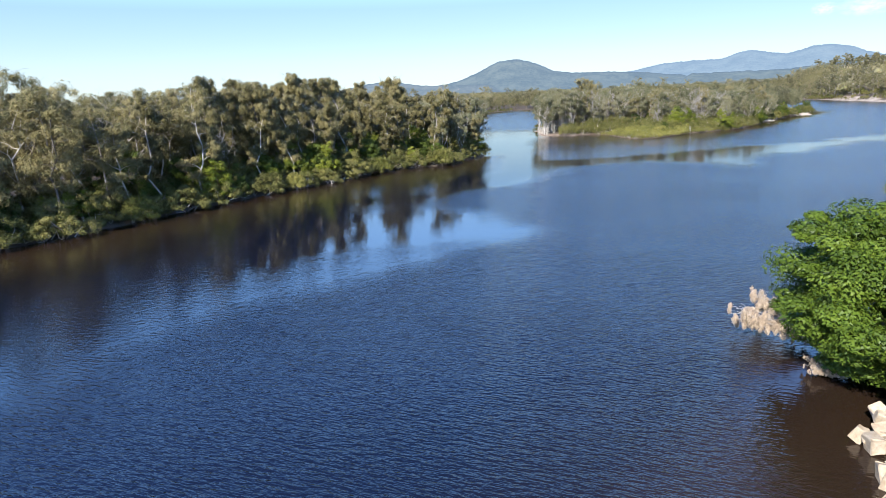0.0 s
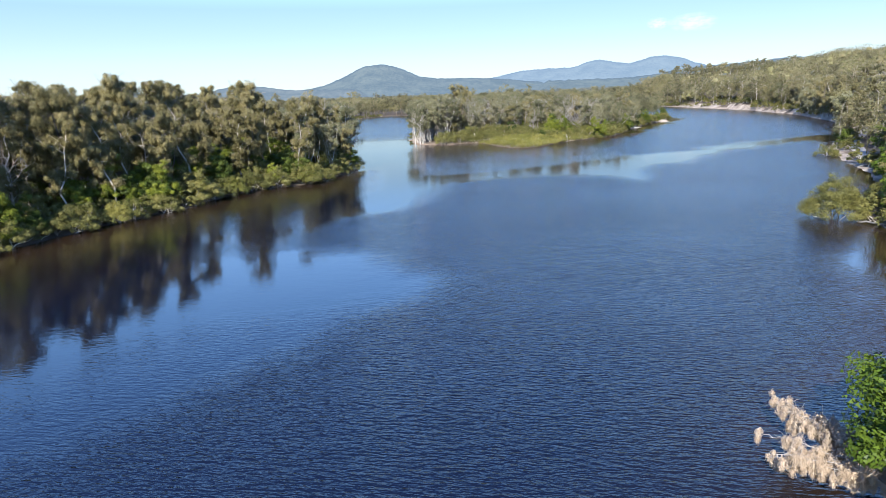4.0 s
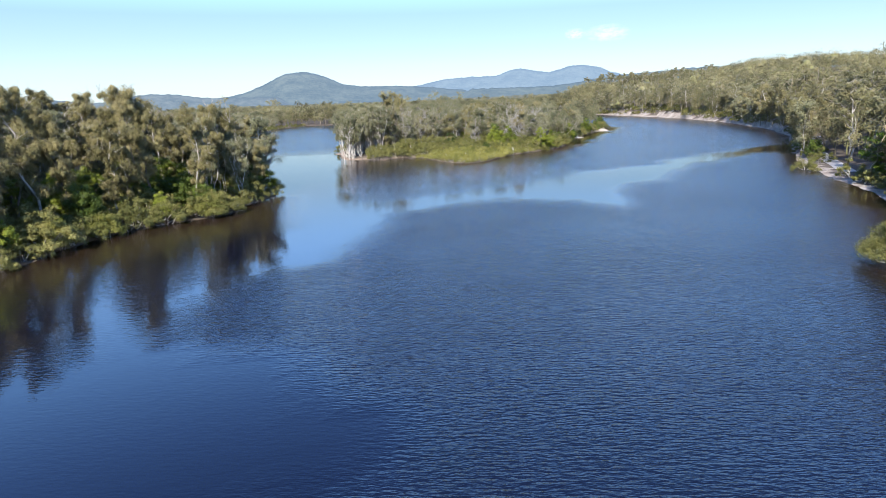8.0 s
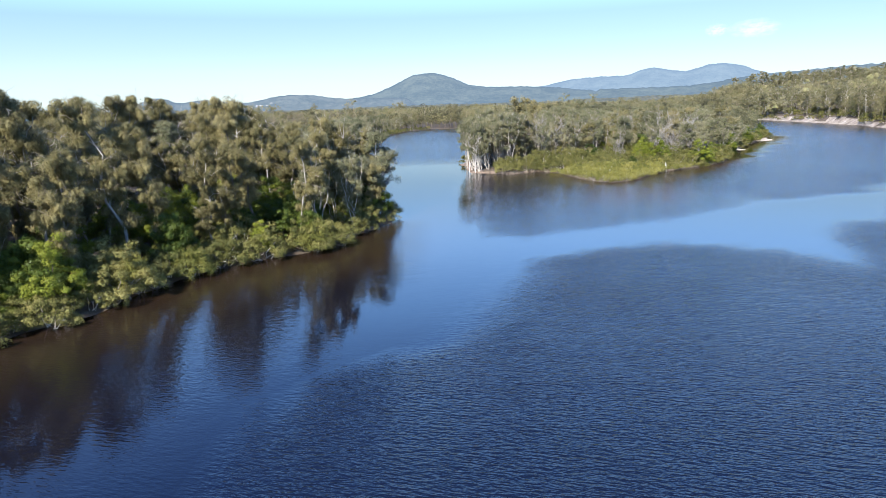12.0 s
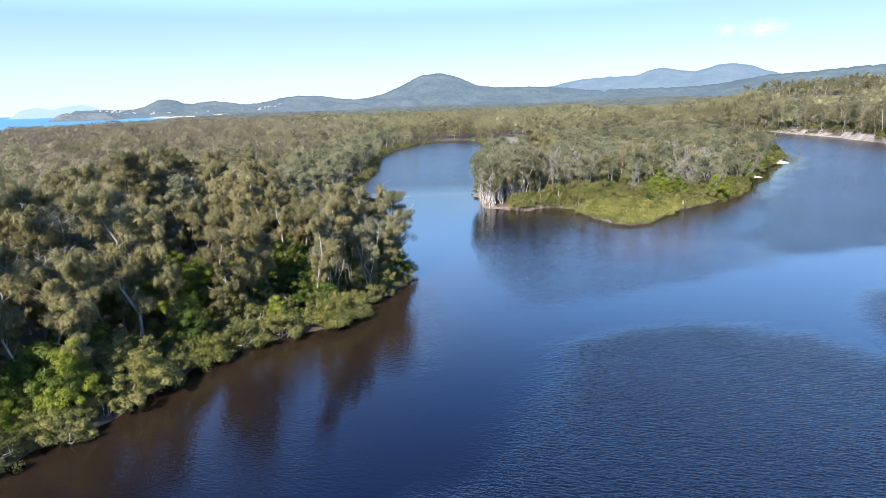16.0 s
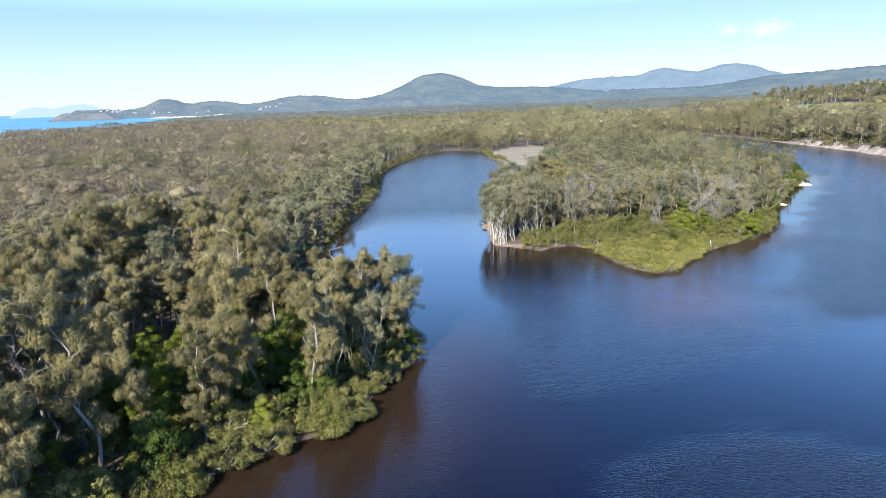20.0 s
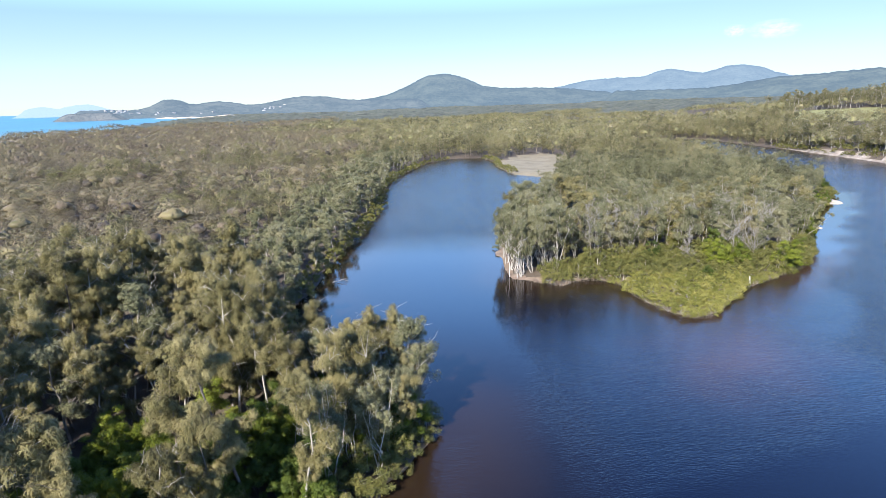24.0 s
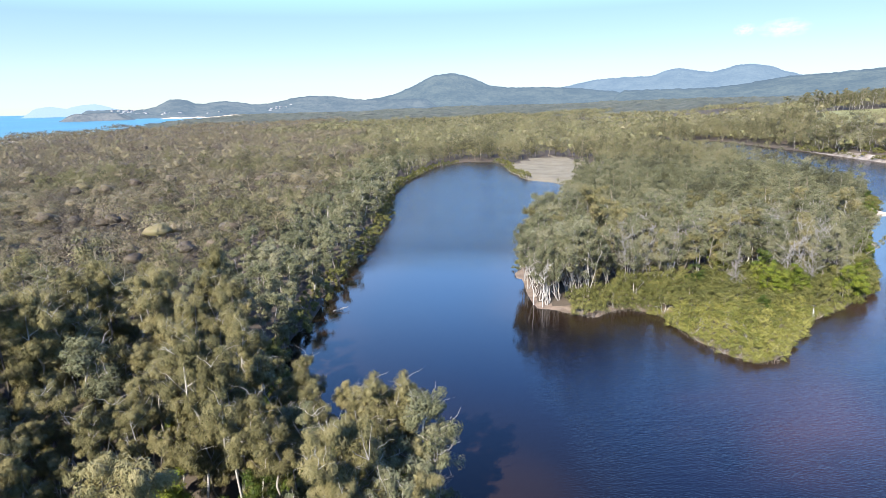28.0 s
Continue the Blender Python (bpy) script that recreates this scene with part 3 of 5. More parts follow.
def build_water():
    xs, ys = np.arange(-190, 260.1, 3.0), np.arange(-430, 430.1, 3.0)
    gx, gy = np.meshgrid(xs, ys)
    x, y = gx.ravel(), gy.ravel()
    wob = 2.2 * waves(x, y, 38, 11) + 1.5 * waves(x, y, 15, 12)
    inside = 1 - ramp01(signed(np.array(BREEZE, float), x, y) + wob, -3.5, 3.0)
    channel = 0.9 * (1 - ramp01(signed(np.array(CHANNEL, float), x, y) + wob, -4.0, 3.0))
    lagoon = 0.85 * ramp01(y, 20, 60) * (1 - ramp01(x, 0, 20))
    swell = 0.42 * (1 - ramp01(signed(np.array(OFF_POINT, float), x, y) + 0.6 * wob, -3.0, 2.5))
    near_bank = 0.3 * (1 - ramp01(x + 0.55 * (y + 140), -100, -88)) * (1 - ramp01(y, -128, -112))
    near_bank = np.maximum(near_bank, 0.26 * (1 - ramp01(-signed(RIVER, x, y) + 3 * wob, 14, 30)) * (x < -60) * (y < -58))
    smooth = 0.22 * (1 - ramp01(signed(np.array(SLICK, float), x, y) + 0.5 * wob, -1.5, 1.5))
    breeze = np.maximum(np.maximum(np.maximum(0.05, smooth), near_bank), np.maximum(np.maximum(np.maximum(inside, channel), lagoon), swell))
    v = np.stack([x, y, np.zeros(len(x))], -1)
    nx = len(xs)
    i = (np.arange(len(ys) - 1)[:, None] * nx + np.arange(nx - 1)[None]).ravel()
    f = np.stack([i, i + 1, i + nx + 1, i + nx], 1)
    shore = np.minimum(-signed(RIVER, x, y) * 1.7, signed(np.array(LEFT_BANK + [(-400, 290), (-400, -420)], float), x, y))
    shoal = 0.85 * np.exp(-((x + 19 - 0.25 * (y + 36)) / 12) ** 2 - ((y + 36) / 13) ** 2) + 0.7 * np.exp(-((x - 14 - 0.9 * (y - 2)) / 5) ** 2 - ((y - 2) / 22) ** 2)
    shoal = np.clip(shoal + 0.14 * waves(x, y, 14, 13) * (shoal > 0.1), 0, 1)
    me = make_mesh("river_water", v, f, M_WATER, smooth=True, extra=(("breeze", breeze), ("depth", ramp01(shore, 0, 34)), ("shoal", shoal)))
    tagged(new("river_water", me), "dark tannin-brown river water with fine ripples", "water", kind="structure")
    xs, ys = np.linspace(-4900, -300, 60), np.linspace(-1500, 4900, 80)
    gx, gy = np.meshgrid(xs, ys)
    rise = np.maximum(np.hypot(gx, gy) - 2600, 0) / 2300
    v = np.stack([gx, gy, -0.02 + 6 * rise ** 2], -1).reshape(-1, 3)
    i = (np.arange(79)[:, None] * 60 + np.arange(59)[None]).ravel()
    f = np.stack([i, i + 1, i + 61, i + 60], 1)
    tagged(new("sea_water", make_mesh("sea_water", v, f, M_SEA, smooth=True)), "turquoise blue sea beyond the forest", "water", kind="structure")


build_water()


def ridge(name, label, mat, az0, az1, far, depth, humps, base=0.0, seed=1):
    """A distant hill: heights over azimuth as a sum of humps (degrees: centre, left width, right width, height)."""
    az = np.radians(np.linspace(az0, az1, int((az1 - az0) * 8) + 2))
    deg = np.degrees(az)
    el = np.zeros(len(az))
    for c, wl, wr, a in humps:
        w = np.where(deg < c, wl, wr)
        el += a * np.exp(-np.abs((deg - c) / w) ** 2.4)
    el += 0.035 * waves(deg, deg * 0, 1.1, seed) + 0.02 * waves(deg, deg * 0, 0.37, seed + 1)
    el += base
    edge = ramp01(deg, az0, az0 + 2.0) * (1 - ramp01(deg, az1 - 2.0, az1))
    rows = np.linspace(0, 1, 14)
    v = []
    for s in rows:
        r = far - depth * (1 - s)
        z = -12 + (39 + far * np.tan(np.radians(el)) + 12) * edge * (s ** 1.25) + 9 * waves(deg * 60, deg * 0 + s * 900, 240, seed + 4) * math.sin(math.pi * s)
        v.append(np.stack([-60 + r * np.sin(az), -110 + r * np.cos(az), z], -1))
    n = len(az)
    v = np.concatenate(v + [v[-1] * [1, 1, 0] + [0, 0, -12]])
    i = (np.arange(len(rows))[:, None] * n + np.arange(n - 1)[None]).ravel()
    f = np.stack([i, i + 1, i + n + 1, i + n], 1)
    tagged(new(name, make_mesh(name, v, f, mat, smooth=True)), label, "hill", kind="structure")
    return lambda a, r: float(-12 + (51 + far * math.tan(radians(np.interp(a, deg, el)))) * float(np.interp(a, deg, edge)) * max(0.0, (r - far + depth) / depth) ** 1.25)


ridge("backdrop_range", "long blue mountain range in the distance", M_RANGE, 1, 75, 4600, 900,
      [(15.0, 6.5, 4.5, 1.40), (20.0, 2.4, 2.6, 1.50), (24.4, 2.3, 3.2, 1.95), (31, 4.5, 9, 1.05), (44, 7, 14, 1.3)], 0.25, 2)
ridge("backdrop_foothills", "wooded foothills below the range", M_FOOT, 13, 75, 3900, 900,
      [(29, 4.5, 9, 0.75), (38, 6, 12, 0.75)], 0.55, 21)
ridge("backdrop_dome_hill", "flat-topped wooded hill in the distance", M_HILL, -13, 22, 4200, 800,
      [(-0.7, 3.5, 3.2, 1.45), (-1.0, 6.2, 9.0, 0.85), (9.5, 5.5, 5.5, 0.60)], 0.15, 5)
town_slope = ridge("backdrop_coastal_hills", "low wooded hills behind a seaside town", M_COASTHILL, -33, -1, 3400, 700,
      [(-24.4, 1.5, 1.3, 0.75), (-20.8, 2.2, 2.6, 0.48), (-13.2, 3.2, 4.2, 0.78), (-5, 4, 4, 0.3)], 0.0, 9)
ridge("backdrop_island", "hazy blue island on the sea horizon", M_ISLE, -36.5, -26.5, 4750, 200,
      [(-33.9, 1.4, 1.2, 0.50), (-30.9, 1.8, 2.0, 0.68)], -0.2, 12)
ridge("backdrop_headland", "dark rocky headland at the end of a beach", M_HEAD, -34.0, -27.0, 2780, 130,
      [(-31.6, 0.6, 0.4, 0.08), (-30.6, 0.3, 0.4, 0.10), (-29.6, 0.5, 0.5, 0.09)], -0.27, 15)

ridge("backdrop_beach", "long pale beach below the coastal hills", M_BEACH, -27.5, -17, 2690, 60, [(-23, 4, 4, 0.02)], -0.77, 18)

# ---------------------------------------------------------------- forest stock
rng = np.random.default_rng(7)


def scatter(poly, spacing, seed, keep_off=1.5):
    """Jittered places on land inside a polygon."""
    r = np.random.default_rng(seed)
    p = np.array(poly, float)
    (x0, y0), (x1, y1) = p.min(0), p.max(0)
    gx, gy = np.meshgrid(np.arange(x0, x1, spacing), np.arange(y0, y1, spacing))
    gx = gx + (np.arange(gx.shape[0]) % 2)[:, None] * spacing / 2
    x = gx.ravel() + r.uniform(-0.38, 0.38, gx.size) * spacing
    y = gy.ravel() + r.uniform(-0.38, 0.38, gx.size) * spacing
    ok = (signed(p, x, y) < 0) & (signed(RIVER, x, y) > keep_off) & (signed(SEA, x, y) > 8)
    return x[ok], y[ok]


def along(line, spacing, seed, inset=0.5, jitter=0.8):
    """Places along a bank, set back from the water by inset."""
    r = np.random.default_rng(seed)
    p = np.array(line, float)
    seg = np.hypot(*np.diff(p, axis=0).T)
    at = np.concatenate([[0], np.cumsum(seg)])
    s = np.arange(spacing / 2, at[-1], spacing) + r.uniform(-0.3, 0.3, len(np.arange(spacing / 2, at[-1], spacing))) * spacing
    x, y = np.interp(s, at, p[:, 0]), np.interp(s, at, p[:, 1])
    e = 0.5
    dx = np.interp(s + e, at, p[:, 0]) - np.interp(s - e, at, p[:, 0])
    dy = np.interp(s + e, at, p[:, 1]) - np.interp(s - e, at, p[:, 1])
    n = np.hypot(dx, dy) + 1e-9
    # the banks run with the land on their left
    k = inset + r.uniform(-jitter, jitter, len(s))
    return x - dy / n * k, y + dx / n * k


def plant(stock, x, y, rng, lo=0.8, hi=1.2):
    ob = stock[rng.integers(len(stock))]
    z = float(height(np.array([x]), np.array([y]))[0])
    k = rng.uniform(lo, hi)
    c = copy_thing(ob, pose(x, y, max(z, -0.3), rng.normal() * 2.5, rng.normal() * 2.5, rng.uniform(0, 360)))
    c.scale = (k * rng.uniform(0.9, 1.1), k * rng.uniform(0.9, 1.1), k)
    return c


def off(x, y):
    return float(signed(RIVER, [x], [y])[0])


OAK_LABEL = "swamp oak with feathery olive needles and pale crooked branches"
OAKS = [tree_thing("swamp_oak", tree_shape(100 + k, 13.6 + 0.6 * k, 2.7, 0.26, 14, 9, 190, 0.58, (0.40, 0.052), 0.85, 0.16, 4, 1, 0.06, 1.1, 4, 0.3),
                   M_PALE if k % 3 else M_DARK, M_OAK, OAK_LABEL, "swamp oaks on the river bank") for k in range(7)]
OAKS_FAR = [tree_thing("casuarina_tree", tree_shape(120 + k, 13.4 + 0.8 * k, 3.0, 0.16, 11, 5, 120, 0.92, (0.42, 0.085), 0.6, 0.17, 2, 1, 0.06, 0.8, 2),
                       M_PALE if k % 3 else M_DARK, M_OAK, "casuarina with drooping olive needles among other trees", "casuarinas in the forest") for k in range(5)]
TALLS = [tree_thing("paperbark_tree", tree_shape(170 + k, 13.0 + 0.9 * k, 2.4, 0.50, 9, 6, 190, 0.62, (0.36, 0.055), 0.7, 0.15, 4, 1, 0.07, 1.0, 3, 0.35),
                    M_PALE, M_OAK, "tall paperbark with a long bare pale trunk and olive crown", "paperbarks by the water") for k in range(4)]
GREYS = [tree_thing("paperbark_tree", tree_shape(140 + k, 11.0 + 0.8 * k, 2.3, 0.40, 8, 4, 120, 0.86, (0.27, 0.085), 0.45, 0.12, 4, 2, 0.07, 0.8, 2, 0.5),
                    M_PALE, M_GREY, "paperbark with several pale leaning trunks and grey-green crown", "paperbarks by the water") for k in range(5)]
STEMS = [tree_thing("paperbark_tree", tree_shape(145 + k, 11.0 + 0.8 * k, 1.5, 0.46, 5, 3, 110, 0.64, (0.27, 0.08), 0.6, 0.085, 4, 4, 0.09, 1.1, 1, 0.55),
                    M_PALE, M_GREY, "paperbark with many long pale stems and a thin crown", "paperbarks by the water") for k in range(4)]
PAPERS = [tree_thing("paperbark_tree", tree_shape(150 + k, 12.0 + 0.8 * k, 2.6, 0.38, 10, 5, 190, 0.82, (0.27, 0.10), 0.35, 0.17, 4, 1, 0.07),
                     M_PALE, M_GREY, "paperbark with pale trunk and grey-green crown", "paperbarks by the water") for k in range(3)]
GREYS_FAR = [tree_thing("melaleuca_tree", tree_shape(160 + k, 11.0 + 0.8 * k, 2.8, 0.16, 9, 4, 90, 1.0, (0.42, 0.16), 0.25, 0.15, 2),
                        M_PALE, M_GREY, "pale-barked melaleuca with grey-green crown by the lagoon", "melaleucas along the banks") for k in range(4)]
GUMS = [tree_thing("gum_tree", tree_shape(180 + k, 16.0 + 0.8 * k, 3.8, 0.42, 12, 5, 170, 0.85, (0.25, 0.09), 0.3, 0.20, 3, 1, 0.05, 0.55, 1),
                   M_PALE, M_GUM, "tall gum with pale limbs and an open crown", "gums above the forest") for k in range(4)]
GUMS_FAR = [tree_thing("bluff_gum", tree_shape(190 + k, 15.0 + 0.9 * k, 3.6, 0.42, 9, 4, 80, 1.0, (0.40, 0.17), 0.25, 0.2, 3, 1, 0.06, 0.6, 1),
                       M_PALE, M_GUM, "gum with bare pale limbs above the sandy bluff", "gums on the far bank") for k in range(4)]


def broad_shape(seed, r, h, lumps, count, leaf):
    """A dense broadleaf crown: lumps of leaves over a full dome, carried by limbs from one trunk."""
    rng = np.random.default_rng(seed)
    wood = [tube(bent(rng, (0, 0, -0.4), (0, 0, 0.55 * h), 6, 0.06), 0.3 * np.linspace(1, 0.5, 6), 7)]
    c, rad = [], []
    for k in range(lumps):
        up, a = rng.uniform(-0.95, 1.0), rng.random() * 6.283
        flat = math.sqrt(1 - up * up)
        q = rng.uniform(0.68, 1.0) * (1 + 0.10 * math.sin(3 * a + 4 * up + seed))
        c.append((r * q * flat * math.cos(a), r * q * flat * math.sin(a), 0.47 * h + 0.46 * h * q * up))
        rad.append(rng.uniform(0.25, 0.62) * math.sqrt(r))
    for k in range(0, lumps, 8):
        wood.append(tube(bent(rng, (0, 0, h * rng.uniform(0.15, 0.5)), c[k], 5, 0.1, 0.2), [0.12, 0.1, 0.07, 0.05, 0.02], 4))
    return joined(wood), leaves(rng, np.array(c), np.array(rad), count, leaf[0], leaf[1], 0.1, 0.5, 0.35, None, 0.35)


BIGFIGS = [tree_thing("broadleaf_tree", broad_shape(205 + k, 6.8, 10.0 + k, 330, 700, (0.17, 0.115)),
                      M_DARK, M_FIG, "dense glossy green broadleaf tree leaning over the water", "green trees on the right bank") for k in range(1)]
FIGS = [tree_thing("broadleaf_tree", broad_shape(200 + k, 3.3, 8.6 + k, 110, 80, (0.28, 0.18)),
                   M_DARK, M_FIG, "dense glossy green broadleaf tree leaning over the water", "green trees on the right bank") for k in range(2)]
SHRUBS = [shrub_thing("mangrove_shrub", shrub_shape(220 + k, 2.0 + 0.25 * k, 2.9 + 0.3 * k, 38, 140, (0.145, 0.080), 0.1, 0.52), M_PALE, M_MANG,
                      "rounded olive-green mangrove at the water's edge", "mangroves along the bank") for k in range(4)]
SHRUBS_FAR = [shrub_thing("bank_shrub", shrub_shape(240 + k, 2.0 + 0.25 * k, 2.9 + 0.3 * k, 18, 46, (0.36, 0.20)), M_PALE, M_MANG,
                          "olive shrub at the foot of the bank forest", "shrubs along the banks") for k in range(4)]
BIGMANG = [shrub_thing("mangrove_shrub", shrub_shape(235, 3.5, 6.3, 150, 150, (0.18, 0.10), 0.1, 0.75, 9), M_PALE, M_MANG,
                       "broad olive-yellow mangrove overhanging the river", "mangroves along the bank")]
DOMES = [shrub_thing("mangrove_shrub", shrub_shape(236 + k, 2.6, 3.8, 75, 120, (0.17, 0.09), 0.1, 0.7, 9), M_PALE, M_MANGLOW,
                     "domed yellow-green mangrove standing at the water's edge", "mangroves along the bank") for k in range(2)]
TIDAL = [shrub_thing("tidal_shrub", shrub_shape(260 + k, 2.0 + 0.25 * k, 2.9 + 0.3 * k, 34, 90, (0.17, 0.09), 0.1, 0.55), M_PALE, M_MANG,
                     "olive-green shrub between paperbarks and low mangroves", "shrubs on the point") for k in range(4)]
LIMES = [shrub_thing("green_shrub", shrub_shape(250 + k, 2.0 + 0.2 * k, 5.0 + 0.7 * k, 52, 240, (0.135, 0.088), 0.25, 0.52), M_DARK, M_LIME if k % 2 else M_SHADED_GREEN,
                     "bright green broadleaf shrub under the trees", "bright shrubs along the bank") for k in range(4)]
LOWS = [shrub_thing("low_mangrove", shrub_shape(280 + k, 1.9, 1.5 + 0.25 * k, 18, 36, (0.27, 0.12), -0.1, 0.6, 4, 0.55), M_PALE, M_MANGLOW,
                    "low yellow-green mangrove on the muddy point", "low mangroves on the point") for k in range(4)]
STOCKS = [TALLS, TIDAL, DOMES, STEMS, OAKS, OAKS_FAR, PAPERS, GREYS, GREYS_FAR, GUMS, GUMS_FAR, BIGFIGS, SHRUBS_FAR, BIGMANG, FIGS, SHRUBS, LIMES, LOWS]

LEFT_STRIP = [(-118, -172), (-100, -118), (-84, -86), (-60, -76), (-58, -52), (-80, -38), (-93, -18), (-128, -15), (-140, -90), (-160, -165)]
POINT_BACK = [(-52, 7), (-46, 5), (-42, 6), (-33, 9), (-25, 12), (-14, 15), (-8, 17), (0, 15), (6, 13), (13, 13), (20, 17), (30, 33), (44, 54), (52, 68), (-38, 68), (-44, 55), (-54, 28)]
POINT_REAR = [(-38, 68), (52, 68), (62, 84), (80, 108), (84, 122), (88, 140), (50, 170), (0, 170), (-12, 160), (-22, 124), (-34, 86)]
GLADE = [(-101, -76), (-92, -80), (-83, -73), (-78, -66), (-76, -60), (-86, -57), (-97, -60), (-104, -70)]
TALL_STAND = [(-106, -62), (-97, -60), (-86, -57), (-76, -60), (-70, -62), (-68, -52), (-82, -38), (-104, -40)]
POINT_TIP = [(-30, 2), (-24, 1), (-12, 2), (-4, 1), (4, 3), (0, -5), (-17, -24), (-29, -9)]

# left bank: tall forest, bright shrubs and mangroves at the edge
for x, y in zip(*scatter(LEFT_STRIP, 5.0, 21, 2.2)):
    d = off(x, y)
    if in_box([x], [y], GLADE)[0] or (d < 7 and x < -75 and y > -112 and rng.random() < 0.6) or (d < 4 and y <= -112 and rng.random() < 0.5):
        continue
    near = y > -112 and x > -122
    up = 1.25 - 0.05 * float(ramp01(-y, 120, 145))
    if d > 9 and rng.random() < (0.09 if y > -95 else 0.30):
        plant(GUMS, x, y, rng, 0.70 * up, 0.86 * up)
    elif in_box([x], [y], TALL_STAND)[0] and rng.random() < 0.75:
        plant(TALLS, x, y, rng, 0.85, 1.1)
    elif rng.random() < 0.08:
        plant(PAPERS if near else GREYS_FAR, x, y, rng, 0.9, 1.15)
    else:
        plant(OAKS if near else OAKS_FAR, x, y, rng, (0.70 if d < 6 else 0.80) * up, (0.92 if d < 6 else 1.03) * up)
for x, y in zip(*along(LEFT_BANK[2:6], 5.5, 58, 2.6, 1.2)):
    plant(OAKS_FAR, x, y, rng, 0.95, 1.2)
for x, y in zip(*along(LEFT_BANK[6:11], 9.0, 62, 4.2, 1.0)):
    plant(OAKS, x, y, rng, 0.85, 1.05)
for x, y in zip(*along(LEFT_BANK[2:17], 2.2, 22, 1.0, 0.9)):
    if rng.random() < 0.15 and x < -72:
        plant(DOMES, x, y, rng, 0.8, 1.35)
    else:
        plant(SHRUBS, x, y, rng, 0.5, 1.4)
for x, y in zip(*along(LEFT_BANK[2:17], 3.6, 32, 3.8, 1.6)):
    k = rng.random()
    if y > -125 or k < 0.4:
        plant(LIMES if k < 0.45 else SHRUBS, x, y, rng, 0.6, 1.1)
for x, y in zip(*scatter(LEFT_STRIP, 4.6, 29, 1.5)):
    if off(x, y) < 15 and not in_box([x], [y], GLADE)[0]:
        k = rng.random()
        plant(LIMES if k < 0.3 else SHRUBS, x, y, rng, 0.95, 1.5)
for x, y in ((-70, -53), (-68, -60), (-76, -69), (-80, -71), (-83, -73), (-92, -99), (-96, -98), (-98, -90), (-107, -120), (-113, -140)):
    plant(LIMES, x, y, rng, 0.95, 1.2)
for x, y in zip(*scatter(TALL_STAND, 4.4, 61, 2.5)):
    plant(OAKS, x, y, rng, 0.55, 0.85)
for x, y in zip(*scatter(GLADE, 3.1, 57, 2.0)):
    plant(LIMES if rng.random() < 0.85 else SHRUBS, x, y, rng, 0.85, 1.3)
for x, y in ((-67.6, -58.6), (-69.0, -61.0), (-95.5, -97.5), (-92.5, -98.6), (-97.0, -94.5), (-98.5, -101.5), (-111, -110), (-115.5, -131), (-112, -119)):
    plant(LIMES, x, y, rng, 1.0, 1.35)
plant(DOMES, -72.9, -76.9, rng, 1.0, 1.05)
for x, y in ((-90.7, -89.0), (-87.8, -84.8)):
    plant(DOMES, x, y, rng, 0.9, 1.05)
for x, y in ((-94.8, -68.9), (-89.4, -66.7), (-85.5, -61.2), (-81.1, -58.4), (-69.7, -59.6)):
    plant(LIMES, x, y, rng, 0.95, 1.2)
for x, y in ((-65.6, -57.2), (-66.8, -53.5), (-65.8, -60.8), (-70.5, -50.5), (-74, -47.5), (-69.5, -56.5), (-68, -63), (-72, -53)):
    plant(OAKS, x - 1.6, y, rng, 0.66, 0.80)
for x, y in ((-67.5, -59), (-70, -62), (-72, -66), (-69.5, -66), (-74, -70), (-66.5, -56)):
    plant(STEMS, x, y, rng, 0.85, 1.05)
plant(SHRUBS[3:4], -89, -93.5, rng, 1.3, 1.4)
# the point: paperbarks behind, shrubs before them, low mangroves on the tip
for x, y in zip(*scatter(POINT_BACK, 4.3, 23, 1.2)):
    k = rng.random()
    if float(waves(np.array(x), np.array(y), 11, 66)) < -0.75 and y > 16:
        plant(TIDAL, x, y, rng, 0.9, 1.4)
        continue
    big = 0.82 if x > 10 and y < 40 else 0.92 if x > -28 else 1.05
    plant(STEMS if (x < -36 and y < 30) or (y < 34 and k < 0.42) else PAPERS if k < 0.55 and y < 45 else OAKS_FAR if k > 0.86 else GREYS, x, y, rng, big * 0.8, big * 1.15)
for x, y in zip(*scatter([(-51, 8), (-44, 6), (-38, 10), (-36, 24), (-49, 28)], 2.9, 30, 0.8)):
    plant(STEMS, x, y, rng, 0.85, 1.15)
for x, y in zip(*scatter(POINT_TIP, 1.9, 24, 0.1)):
    plant(LOWS, x, y, rng, 0.55, 1.15)
for x, y in zip(*along(POINT[12:22], 1.7, 54, 0.6, 0.5)):
    plant(LOWS, x, y, rng, 0.6, 1.0)
for x, y in zip(*scatter([(-41, 0), (-34, 4), (-29, 2), (-24, -5), (-10, -6), (-2, -2), (8, 4), (20, 14), (24, 22), (2, 20), (-25, 16), (-42, 8)], 2.5, 33, 0.4)):
    if min(math.hypot(x - a, y - b) for a, b in ((-8.7, 9.6), (3.2, 13.4), (6.5, 10.5))) > 2.0:
        k = rng.random()
        grown = 0.62 + 0.5 * float(ramp01(y, -4, 8))
        plant(LOWS if y < 2 and k < 0.5 else LIMES if k > 0.965 else TIDAL, x, y, rng, 0.75 * grown, 1.35 * grown)
for x, y in zip(*along(POINT[20:31], 2.2, 34, 1.2, 0.8)):
    if math.hypot(x - 45, y - 52) > 3.0 and math.hypot(x - 77.5, y - 96) > 4.5:
        plant(SHRUBS if rng.random() < 0.8 else LIMES, x, y, rng, 0.7, 1.2)
plant(SHRUBS[2:3], -40.5, 0.6, rng, 0.95, 1.0)
plant(LIMES[1:2], -3, 13.5, rng, 1.0, 1.05)
